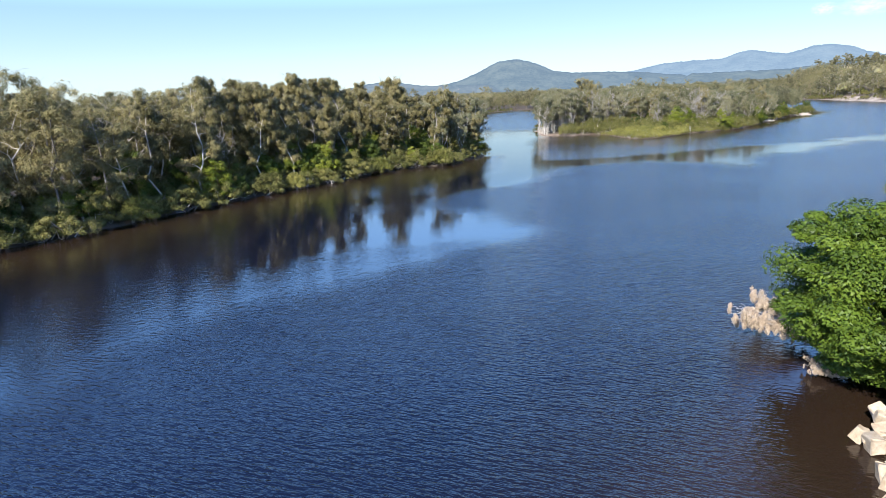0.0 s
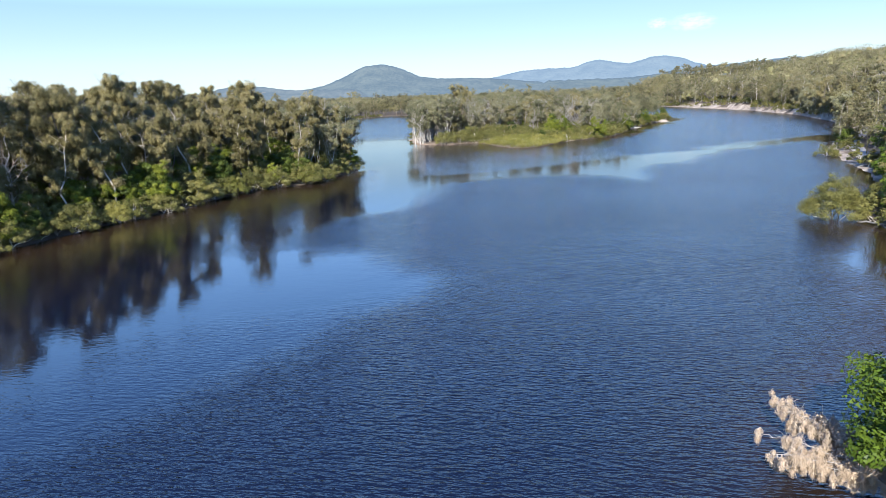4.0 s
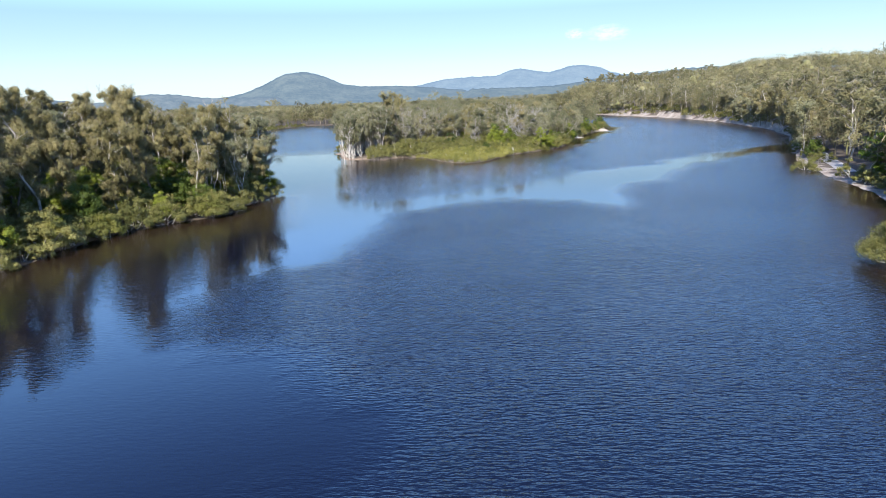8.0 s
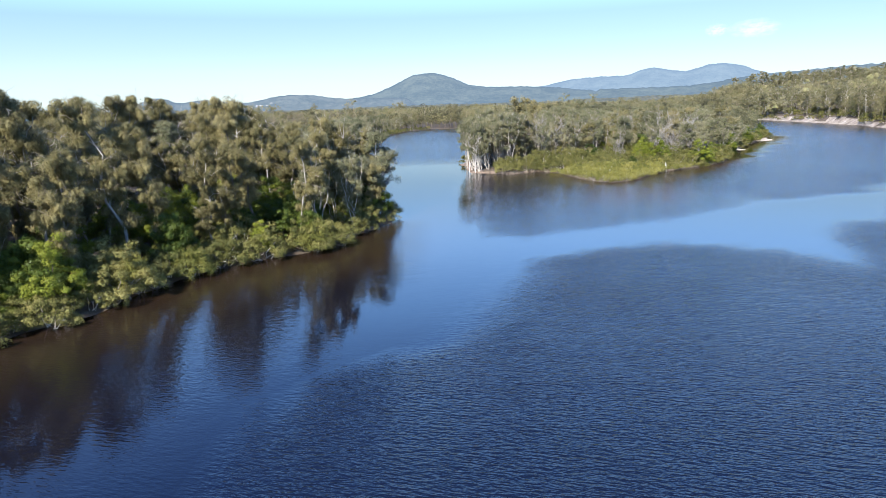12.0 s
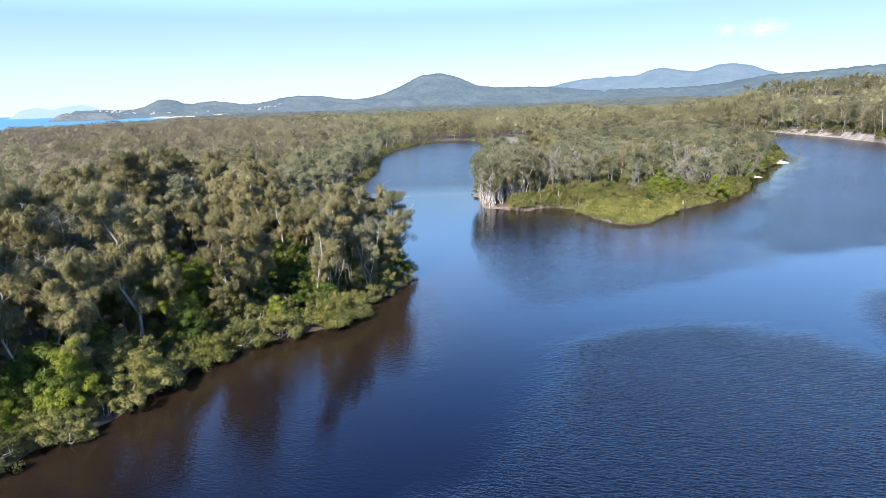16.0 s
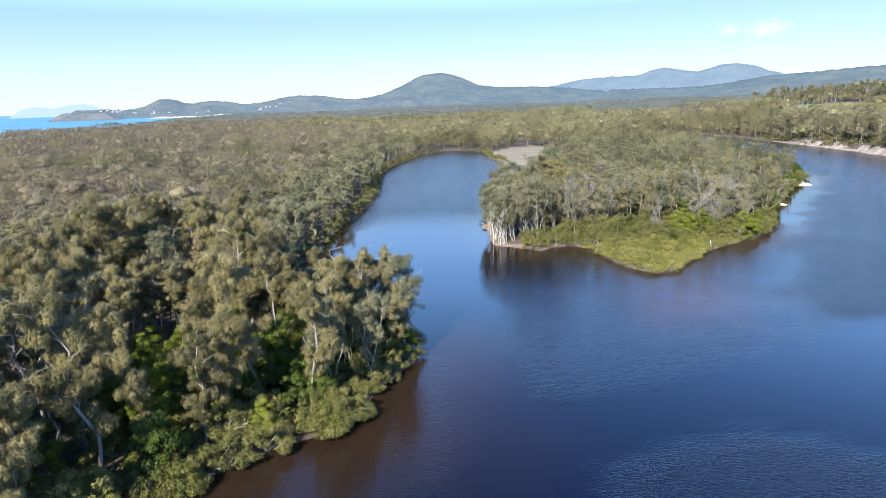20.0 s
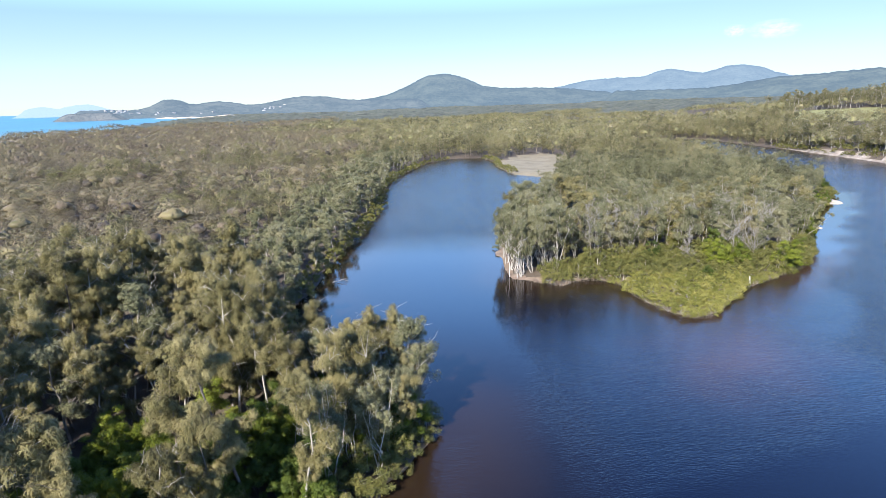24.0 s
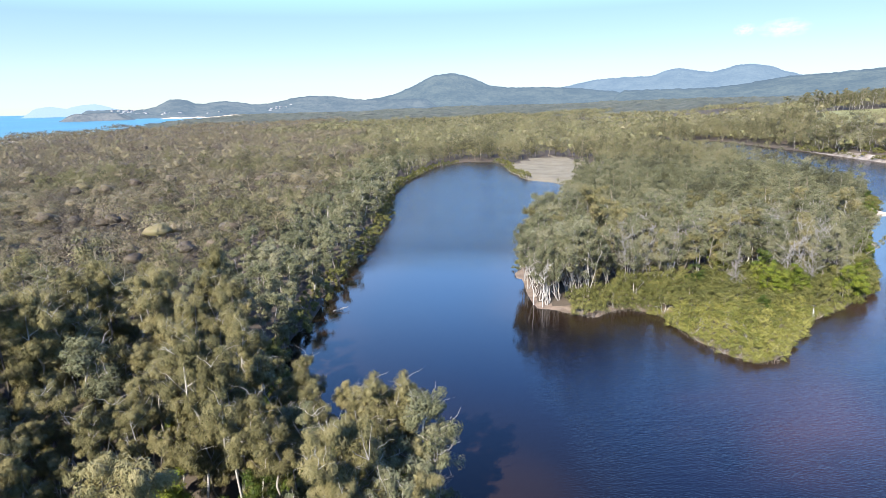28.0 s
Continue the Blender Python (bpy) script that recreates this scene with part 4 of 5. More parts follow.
plant(LIMES[3:4], -6.6, 28, rng, 1.3, 1.35)
# lagoon's west bank
WEST = [(-92, -15), (-92, 60), (-90, 110), (-95, 190), (-82, 262), (-105, 262), (-112, 190), (-110, 60), (-118, -15)]
for x, y in zip(*scatter(WEST, 5.2, 25, 1.0)):
    plant(GREYS_FAR, x, y, rng, 0.62, 1.0)
for x, y in zip(*along(LEFT_BANK[17:], 4.2, 35, 1.0, 1.0)):
    plant(SHRUBS_FAR, x, y, rng, 0.7, 1.2)
for x, y in zip(*along(LAGOON_END, 4.5, 36, 1.5, 1.2)):
    if not (-32 < x < -14 and 175 < y < 200):
        plant(SHRUBS_FAR, x, y, rng, 0.7, 1.2)
# right bank
EAST = [(-30, -186), (-32, -176), (-16, -156), (4, -126), (28, -96), (42, -81), (52, -69), (70, -49), (98, -14), (116, -12), (104, -62), (62, -122), (24, -172), (-5, -196)]
for x, y in zip(*scatter(EAST, 5.6, 26, 3.0)):
    if (y > -108 or off(x, y) > 6.5) and min(math.hypot(x - a, y - b) for a, b in TRACK) > 3.6:
        k = rng.random()
        plant(GUMS_FAR if k < 0.48 else OAKS_FAR if k < 0.84 else GREYS_FAR if k < 0.93 else FIGS, x, y, rng, 0.8, 1.2)
for x, y in zip(*along(RIGHT_BANK[8:20], 3.4, 37, 3.0, 1.2)):
    if not 36 < x < 48:
        plant(SHRUBS if y < -95 else SHRUBS_FAR if rng.random() < 0.8 else LIMES[::2], x, y, rng, 0.6, 1.1)
for x, y, k in ((-35.4, -179.8, 1.0), (-30, -170, 0.45), (4.5, -141, 0.9), (29, -100, 1.0), (10, -121, 0.8), (40, -83, 1.0), (18, -110, 0.9), (2, -134, 0.85), (-4, -143, 0.8), (8, -127, 0.85), (-12, -152, 0.7), (35, -92, 0.9)):
    plant(BIGFIGS if y < -160 else FIGS, x, y, np.random.default_rng(int(x * 7 + 900)), k, k)
for x, y in zip(*along(RIGHT_BANK[5:10], 4.4, 38, 2.0, 1.2)):
    plant(OAKS_FAR if rng.random() < 0.6 else GREYS_FAR, x, y, rng, 0.75, 1.15)
for x, y in zip(*along(RIGHT_BANK[14:19], 2.3, 59, 2.0, 0.9)):
    plant(SHRUBS if rng.random() < 0.6 else SHRUBS_FAR, x, y, rng, 0.6, 1.1)
for x, y in zip(*along(RIGHT_BANK[13:19], 3.6, 60, 4.0, 1.2)):
    k = rng.random()
    plant(FIGS if k < 0.32 else OAKS_FAR if k < 0.68 else GREYS_FAR if k < 0.84 else SHRUBS[2:], x, y, rng, 0.60, 0.85)
plant(BIGMANG, -5.2, -127.2, rng, 0.95, 0.95)
plant(SHRUBS[3:4], -21, -158.5, rng, 0.9, 0.95)
plant(SHRUBS[1:2], 38.6, -67, rng, 1.1, 1.15)
BLUFF = [(100, 6), (123, 46), (147, 105), (165, 175), (169, 230), (166, 330), (190, 330), (194, 220), (170, 100), (138, 30), (116, 0)]
for x, y in zip(*scatter(BLUFF, 6.1, 27, 3.4)):
    plant(GUMS_FAR if rng.random() < 0.65 else GREYS_FAR, x, y, rng, 0.8, 1.15)
for x, y in zip(*scatter(BLUFF, 8.0, 48, 2.0)):
    plant(SHRUBS_FAR, x, y, rng, 0.8, 1.6)
for x, y in zip(*along(RIGHT_BANK[1:7], 6.0, 39, 3.6, 2.8)):
    plant(SHRUBS_FAR, x, y, rng, 0.5, 1.1)
for x, y in zip(*scatter([(258, 490), (355, 503), (350, 412), (372, 420), (380, 530), (255, 512)], 8.5, 40, 3.0)):
    plant(GUMS_FAR, x, y, rng, 1.0, 1.35)
for x, y in ((52, -64), (60, -56), (69, -55), (64, -66), (78, -46), (88, -34)):
    plant(GUMS_FAR, x, y, rng, 1.1, 1.3)
for stock in STOCKS:
    for ob in stock:
        for o in [*ob.children_recursive, ob]:
            bpy.data.objects.remove(o)

# ---------------------------------------------------------------- far forest, joined


def forest(name, label, places, variants, seed, mat, hscale=(0.6, 1.28)):
    """Many far trees as one object. variants: (vertices, faces, tints)."""
    r = np.random.default_rng(seed)
    x, y = places
    z = height(x, y)
    which = r.integers(len(variants), size=len(x))
    vs, fs, ts, n = [], [], [], 0
    for k, (v, f, t) in enumerate(variants):
        sel = np.where(which == k)[0]
        if not len(sel):
            continue
        a = r.uniform(0, 6.283, len(sel))
        s = r.uniform(*hscale, len(sel)) * (1 + 0.12 * waves(x[sel], y[sel], 70, 71)) * (1 - 0.22 * ramp01(x[sel], 52, 80) * ramp01(y[sel], 60, 90) * (x[sel] < 130))
        ca, sa = np.cos(a) * s, np.sin(a) * s
        V = np.empty((len(sel), len(v), 3), np.float32)
        V[:, :, 0] = v[None, :, 0] * ca[:, None] - v[None, :, 1] * sa[:, None] + x[sel][:, None]
        V[:, :, 1] = v[None, :, 0] * sa[:, None] + v[None, :, 1] * ca[:, None] + y[sel][:, None]
        V[:, :, 2] = v[None, :, 2] * s[:, None] + z[sel][:, None]
        F = f[None] + (np.arange(len(sel)) * len(v))[:, None, None] + n
        tone = np.clip(0.04 + 0.50 * r.random(len(sel)) + 0.30 * (0.5 + 0.8 * waves(x[sel], y[sel], 32, 31)), 0, 1)
        tone = np.clip(0.36 + 1.4 * (tone - 0.42), 0, 0.82)
        T = np.clip(np.where(t[None] > 5, 1.0, 0.9 * tone[:, None] + 0.34 * (t[None] - 0.7)), 0, 1)
        vs.append(V.reshape(-1, 3)), fs.append(F.reshape(-1, 3)), ts.append(T.ravel())
        n += len(sel) * len(v)
    ob = new(name, make_mesh(name, np.concatenate(vs), np.concatenate(fs), mat, np.concatenate(ts)))
    return tagged(ob, label, "trees", kind="stuff")


def dome_crown(seed, h, spread, lumps, count, leaf, twigs=3, deep=0.7, rings=4, lump=(0.14, 0.34)):
    """A far tree: cushions of small leaves over a domed crown with denser foliage inside it, and a few pale twigs."""
    r = np.random.default_rng(seed)
    wave = r.normal(size=(5, 3)) * 3.6
    phase = r.random(5) * 6.283

    def lumpy(d):
        return np.sin(d @ wave.T + phase).sum(1) / 5
    rz = spread * deep
    base = np.array([0, 0, h - rz])
    q = r.normal(size=(lumps, 3)) + [0, 0, 0.35]
    q /= np.linalg.norm(q, axis=1)[:, None]
    mid = q * [spread, spread, rz] * ((1 + 0.45 * lumpy(q)) * r.uniform(0.6, 1.05, lumps))[:, None]
    size = spread * r.uniform(*lump, lumps)
    which = np.repeat(np.arange(lumps), count)
    m = lumps * count
    d = r.normal(size=(m, 3)) + 0.5 * q[which]
    d /= np.linalg.norm(d, axis=1)[:, None]
    c = base + mid[which] + d * (size[which] * r.uniform(0.5, 1.12, m))[:, None] * [1, 1, 0.8]
    face = 0.6 * d + 0.5 * q[which] + [0, 0, 0.1] + r.normal(size=(m, 3)) * 0.30
    face /= np.linalg.norm(face, axis=1)[:, None]
    way = r.normal(size=(m, 3)) + [0, 0, -0.3]
    way -= face * (way * face).sum(1)[:, None]
    way /= np.linalg.norm(way, axis=1)[:, None]
    side = np.cross(face, way)
    L, W = leaf[0] * r.uniform(0.6, 1.4, (m, 1)), leaf[1] * r.uniform(0.6, 1.4, (m, 1))
    v = np.stack([c - way * L * 0.45 + side * W * 0.5, c - way * L * 0.4 - side * W * 0.5, c + way * L * 0.6], 1).reshape(-1, 3)
    t = np.clip(0.7 + 0.20 * r.normal(size=lumps)[which] + 0.10 * r.normal(size=m), 0, 1)
    # denser foliage inside: the same lumpy dome, smaller, tinted darker as inner shade
    a = np.arange(7) * 2 * np.pi / 7
    rows = [np.array([[0, 0, 1.0]])]
    for e in np.linspace(60, -35, rings):
        e = math.radians(e)
        rows.append(np.stack([np.cos(a) * math.cos(e), np.sin(a) * math.cos(e), np.full(7, math.sin(e))], -1))
    q = np.concatenate(rows)
    inner = base + q * [spread, spread, rz] * (0.38 * (1 + 0.4 * lumpy(q)) * r.uniform(0.7, 1.15, len(q)))[:, None]
    f = [(0, 1 + k, 1 + (k + 1) % 7) for k in range(7)]
    for row in range(rings - 1):
        for k in range(7):
            A, B = 1 + row * 7 + k, 1 + row * 7 + (k + 1) % 7
            f += [(A, A + 7, B + 7), (A, B + 7, B)]
    n = len(v)
    vs, fs, ts = [v, inner], [np.arange(n).reshape(-1, 3), np.array(f) + n], [t, 0.15 + 0.5 * r.random(len(f))]
    n += len(inner)
    for k in range(twigs):
        b = c[r.integers(m)]
        b = base + (b - base) * 1.12
        p = base + (b - base) * 0.55
        w = 0.04 * r.normal(size=3)
        vs.append(np.array([p - w, p + w, b]))
        fs.append(np.array([[n, n + 1, n + 2]]))
        ts.append([9.0])
        n += 3
    return np.concatenate(vs), np.concatenate(fs), np.concatenate(ts)


def woody_crown(seed, h, spread, bare, limbs, clumps, count, clump_r, leaf):
    """A tree of the middle distance: trunk, limbs and clumps of leaves as one set of faces; wood is marked by a high tint."""
    (wv, wf), (lv, lf, lt) = tree_shape(seed, h, spread, bare, limbs, clumps, count, clump_r, leaf, 0.3, 0.13, 1, 1, 0.06, 0.75, 2, 0.45)
    return np.concatenate([wv, lv]), np.concatenate([wf, lf + len(wv)]), np.concatenate([np.full(len(wf), 9.0 if seed % 3 == 0 else 0.1), lt + 0.2])


MID = [woody_crown(300 + k, 9.6 + 0.9 * k, 3.5 + 0.15 * k, 0.26, 9, 4, 32, 1.2, (0.40, 0.20)) for k in range(7)]
HEATH = [dome_crown(315 + k, 5.6 + 0.6 * k, 3.5 + 0.25 * k, 15, 46, (0.36, 0.20), 4, 0.6, 4, (0.24, 0.46)) for k in range(7)]
REAR = [woody_crown(325 + k, 11.0 + 0.7 * k, 2.4, 0.38, 8, 4, 40, 0.9, (0.34, 0.13)) for k in range(5)]
FAR = [dome_crown(330 + k, 7.4 + 0.7 * k, 4.8 + 0.4 * k, 40, 8, (0.58, 0.30), 2, 0.55, 2) for k in range(6)]


def not_in(x, y, *polys):
    ok = np.ones(len(x), bool)
    for p in polys:
        ok &= signed(np.array(p, float), x, y) > 0
    return x[ok], y[ok]


WOODS = [(-60, -225), (-420, 150), (-720, 420), (-720, 960), (820, 960), (820, 640), (150, -90), (20, -190)]
RIVER_END = [(96, 434), (160, 434), (164, 326), (205, 330), (220, 420), (175, 505), (96, 495)]
x, y = scatter([(-330, -330), (-330, 510), (330, 510), (330, -330)], 6.3, 41, 3.0)
x, y = not_in(x, y, LEFT_STRIP, POINT_BACK, POINT_REAR, [(-56, -30), (-56, 26), (-20, 40), (62, 84), (80, 108), (60, -30)], WEST, EAST, CLEARING)
trk = np.min([np.hypot(x - a, y - b) for a, b in TRACK], axis=0)
keep = ((np.hypot(x + 60, y - 30) < 290) | in_box(x, y, RIVER_END)) & (trk > 4) & in_box(x, y, WOODS) & (np.hypot(x + 57, y + 185) > 95)
low = (x < -112 - 0.35 * np.maximum(0, 60 - y)) & (y > -70) & (waves(x, y, 90, 77) > -0.6)
forest("point_forest_trees", "dense grey-green paperbark forest behind the point", scatter(POINT_REAR, 4.2, 55, 2.0), REAR, 56, M_GREYWOOD, (0.8, 1.15))
forest("forest_trees", "dense olive-green swamp forest behind the bank", (x[keep & ~low], y[keep & ~low]), MID, 42, M_FOREST)
forest("heath_trees", "low grey-brown coastal scrub forest", (x[keep & low], y[keep & low]), HEATH, 45, M_HEATH, (0.8, 1.5))
x, y = scatter([(-720, -400), (-720, 950), (800, 950), (800, -400)], 8.0, 43, 3.0)
x, y = not_in(x, y, PADDOCK, CLEARING)
r0 = np.hypot(x + 60, y - 30)
keep = (r0 >= 285) & (r0 < 640) & in_box(x, y, WOODS) & (y > -150) & (y > 40 - 0.5 * (x + 60)) & (y > -200 + 0.35 * (x + 60))
west = x < -130 - 40 * waves(x, y, 150, 78) - 0.1 * (y - 200)
forest("far_forest_trees", "wide olive-grey coastal forest", (x[keep & ~west], y[keep & ~west]), FAR, 44, M_FOREST)
forest("far_heath_trees", "wide grey-brown scrub forest behind the coast", (x[keep & west], y[keep & west]), FAR, 50, M_HEATH, (0.5, 1.1))
FARTHER = [dome_crown(350 + k, 7.5 + 0.7 * k, 5.6 + 0.3 * k, 9, 5, (1.6, 0.85), 0, 0.45, 2) for k in range(5)]
x, y = scatter([(-1200, 300), (-1200, 1750), (1500, 1750), (1500, 300)], 10.5, 46, 3.0)
x, y = not_in(x, y, PADDOCK)
r0 = np.hypot(x + 60, y - 30)
keep = (r0 >= 630) & (r0 < 1550) & (np.abs(x + 60) < 0.9 * y + 150) & (r0 < 1150 + 400 * waves(x, y, 300, 9))
west = x < -330 - 70 * waves(x, y, 260, 79)
forest("distant_forest_trees", "distant olive-grey forest canopy", (x[keep & ~west], y[keep & ~west]), FARTHER, 47, M_FOREST)
forest("distant_heath_trees", "distant grey-brown scrub behind the coast", (x[keep & west], y[keep & west]), FARTHER, 51, M_HEATH, (0.5, 1.0))

# the banks behind the start of the walk
x, y = scatter([(-330, -420), (-330, -20), (200, -20), (200, -420)], 7.2, 52, 4.0)
x, y = not_in(x, y, WOODS, LEFT_STRIP, EAST, POINT_BACK)
forest("bank_forest_trees", "olive-green forest along both banks upstream", (x, y), FAR, 53, M_FOREST)


def build_canopy():
    xs, ys = np.arange(-2400, 3600, 13.0), np.arange(500, 4200, 13.0)
    gx, gy = np.meshgrid(xs, ys)
    x, y = gx.ravel(), gy.ravel()
    s = signed(SEA, x, y)
    r0 = np.hypot(x + 60, y - 30)
    rr = np.random.default_rng(3)
    z = height(x, y, np.full(len(x), 99.0), s) + 3.5 + 1.6 * rr.normal(size=len(x)) - 6 * (1 - ramp01(signed(np.array(PADDOCK, float), x, y), 60, 160)) - 8 * (1 - ramp01(r0, 1150, 1500)) + 1.4 * waves(x, y, 55, 52) + 1.5 * waves(x, y, 260, 53)
    nx = len(xs)
    i = (np.arange(len(ys) - 1)[:, None] * nx + np.arange(nx - 1)[None]).ravel()
    f = np.stack([i, i + 1, i + nx + 1, i + nx], 1)
    ok = (s > 25) & (r0 > 1120) & (r0 < 4000) & (np.abs(x) < 300 + 0.95 * y)
    f = f[ok[f].all(1)]
    used, inv = np.unique(f, return_inverse=True)
    v = np.stack([x, y, z], -1)[used]
    tagged(new("distant_canopy", make_mesh("distant_canopy", v, inv.reshape(-1, 4), M_CANOPY)), "unbroken canopy of coastal forest running to the hills", "trees", kind="stuff")


build_canopy()

# ---------------------------------------------------------------- single things


def marker_post():
    ob = tagged(new("marker_post"), "weathered white timber marker post standing in the shallows", "post")
    part("pile", make_mesh("pile", *tube([(0, 0, -1.2), (0.02, 0, 0.6), (0.03, 0.02, 2.2)], [0.10, 0.095, 0.085], 10), M_MARKER, smooth=True), ob)
    part("brace", make_mesh("brace", *tube([(0.45, 0.1, -1.0), (0.32, 0.06, 0.6), (0.15, 0.02, 1.7)], [0.06, 0.06, 0.05], 8), M_MARKER, smooth=True), ob)
    ob.location = (-1.6, -3.6, 0)


marker_post()


def bare_tree(name, label, seed, h, spread, at, limbs=16, bare=0.08, twigs=4, cone=True, r=0.16, wood_of=M_DEAD):
    """A leafless tree of bleached wood."""
    rng = np.random.default_rng(seed)
    line = bent(rng, (0, 0, -0.4), (rng.normal() * 0.05 * h, rng.normal() * 0.05 * h, h), 8, 0.025)
    wood = [tube(line, r * np.linspace(1, 0.12, 8), 6)]
    for k in range(limbs):
        q = bare + (0.95 - bare) * (k + rng.random()) / limbs
        i = min(int(q * 7), 6)
        at0 = line[i] + (line[i + 1] - line[i]) * (q * 7 - i)
        a = rng.random() * 6.283
        wide = spread * ((1.05 - q) if cone else 1) * rng.uniform(0.7, 1.2)
        limb = bent(rng, at0, at0 + [math.cos(a) * wide, math.sin(a) * wide, wide * rng.uniform(0.4, 1.1)], 5, 0.10)
        wood.append(tube(limb, r * 0.45 * np.linspace(1, 0.2, 5), 4))
        for j in range(twigs):
            b = limb[rng.integers(1, 5)]
            wood.append(tube(bent(rng, b, b + rng.normal(size=3) * 0.3 * wide + [0, 0, 0.35 * wide], 3, 0.2), [0.035, 0.025, 0.01], 3))
    ob = tagged(new(name), label, "tree")
    v, f = joined(wood)
    part("trunk", make_mesh("trunk", v, f, wood_of, smooth=True), ob)
    ob.location = (*at, float(height(np.array([at[0]]), np.array([at[1]]))[0]))
    return ob


bare_tree("dead_tree", "small leafless white tree of conical shape", 61, 9.6, 1.9, (-8.7, 10.6), 44, 0.06, 8, True, 0.08, M_GREYDEAD)
for k, at in enumerate(((-33, 15), (-29, 19), (-23, 21), (-21, 30), (-16, 24), (-12, 32), (-27, 30), (-4, 24), (-38, 12), (16, 27), (1, 36), (10, 34), (-33, 38), (22, 44), (-37, 20), (-30, 11), (-25, 16), (-19, 18), (-14, 19), (8, 19), (14, 21), (-6, 33), (-40, 16), (5, 27))):
    bare_tree("dead_tree", "grey leafless paperbark with many fine branches", 600 + k, 9.6 + 0.9 * (k % 4), 2.0, at, 12, 0.42, 9, False, 0.07, M_GREYDEAD)
for k, at in enumerate(((-106, -112), (-73, -64), (-101, -82))):
    bare_tree("dead_tree", "pale crooked leafless limbs among olive crowns", 640 + k, 10.5 + 0.6 * (k % 4), 2.6, at, 9, 0.5, 7, False, 0.085, M_GREYDEAD)
bare_tree("dead_tree", "pale leafless tree with spreading limbs", 62, 9.5, 2.8, (3.2, 14.4), 15, 0.3, 9, False, 0.075, M_GREYDEAD)
bare_tree("dead_tree", "low pale leafless tree with crooked limbs", 63, 6.5, 2.9, (6.5, 11.5), 13, 0.2, 9, False, 0.07, M_GREYDEAD)
bare_tree("dead_tree", "bleached dead tree at the tip of the bank", 64, 9.0, 1.5, (-65.6, -57.5), 12, 0.5, 6, False, 0.06, M_GREYDEAD)
bare_tree("dead_tree", "white leaning dead tree behind yellow-green mangroves", 68, 6.5, 2.0, (-76.0, -66.4), 10, 0.35, 7, False, 0.09)
bare_tree("dead_tree", "bleached dead branches among dark foliage", 65, 8.5, 2.6, (-101.5, -77.0), 12, 0.5, 6, False, 0.08)
bare_tree("dead_tree", "pale leafless trunk beside mud", 66, 8.0, 1.8, (-47.5, 5.4), 7, 0.55, 5, False, 0.10)
bare_tree("dead_tree", "pale leafless trunk beside mud", 67, 9.0, 1.8, (-49.0, 7.0), 7, 0.55, 5, False, 0.10)


def dead_bush(at, turn, size, label):
    """A fallen dead casuarina that hangs tan foliage over the water."""
    rng = np.random.default_rng(71)
    ob = tagged(new("dead_bush"), label, "shrub")
    root = np.array([4.4, -1.0, 0.5])
    wood, c, rad = [], [], []
    for k in range(12):
        end = np.array([rng.uniform(-3.4, 0.4), -3.6 + 7.0 * (k + rng.random()) / 12, rng.uniform(0.9, 2.7)])
        limb = bent(rng, root, end, 9, 0.05, 0.35)
        wood.append(tube(limb, 0.05 * np.linspace(1, 0.25, 9), 5))
        for j in range(18):
            q = 2.2 + 5.8 * (j + rng.random()) / 18
            a = limb[int(q)] + (limb[min(8, int(q) + 1)] - limb[int(q)]) * (q - int(q))
            b = a + rng.normal(size=3) * [0.30, 0.30, 0.10] + [-0.1, 0, 0.05]
            wood.append(tube(bent(rng, a, b, 4, 0.12), [0.024, 0.018, 0.012, 0.006], 3))
            for drop in range(4):
                c.append(b - [0, 0, 0.02 + 0.17 * drop] + rng.normal(size=3) * 0.06)
                rad.append(rng.uniform(0.17, 0.27) * (1 - 0.08 * drop))
            if j % 5 == 0:
                for twig in range(5):
                    e = b + rng.normal(size=3) * [0.5, 0.5, 0.3] + [0, 0, 0.2]
                    wood.append(tube(bent(rng, b, e, 4, 0.15), [0.016, 0.013, 0.009, 0.004], 3))
    for k in range(9):
        b = root + [rng.uniform(-4.5, -1.0), rng.uniform(-3.2, -0.5), rng.uniform(0.3, 1.0)]
        wood.append(tube(bent(rng, root, b, 6, 0.1), [0.05, 0.045, 0.035, 0.025, 0.018, 0.006], 4))
    part("trunk", make_mesh("trunk", *joined(wood), M_DEAD, smooth=True), ob)
    v, f, t = leaves(rng, np.array(c), np.array(rad), 105, 0.26, 0.026, 3.0, 1.3, 0.6)
    part("hanging_foliage", make_mesh("hanging_foliage", v, f, M_TAN, t), ob)
    ob.matrix_world = pose(*at, 0, 0, turn) @ Matrix.Scale(size, 4)


dead_bush((-39.7, -172.8, 0), -40, 0.74, "fallen dead casuarina with hanging tan foliage over the water")
dead_bush((-39.4, -178.3, 0), -20, 0.26, "small fallen branch with pinkish tan dead foliage at the waterline")


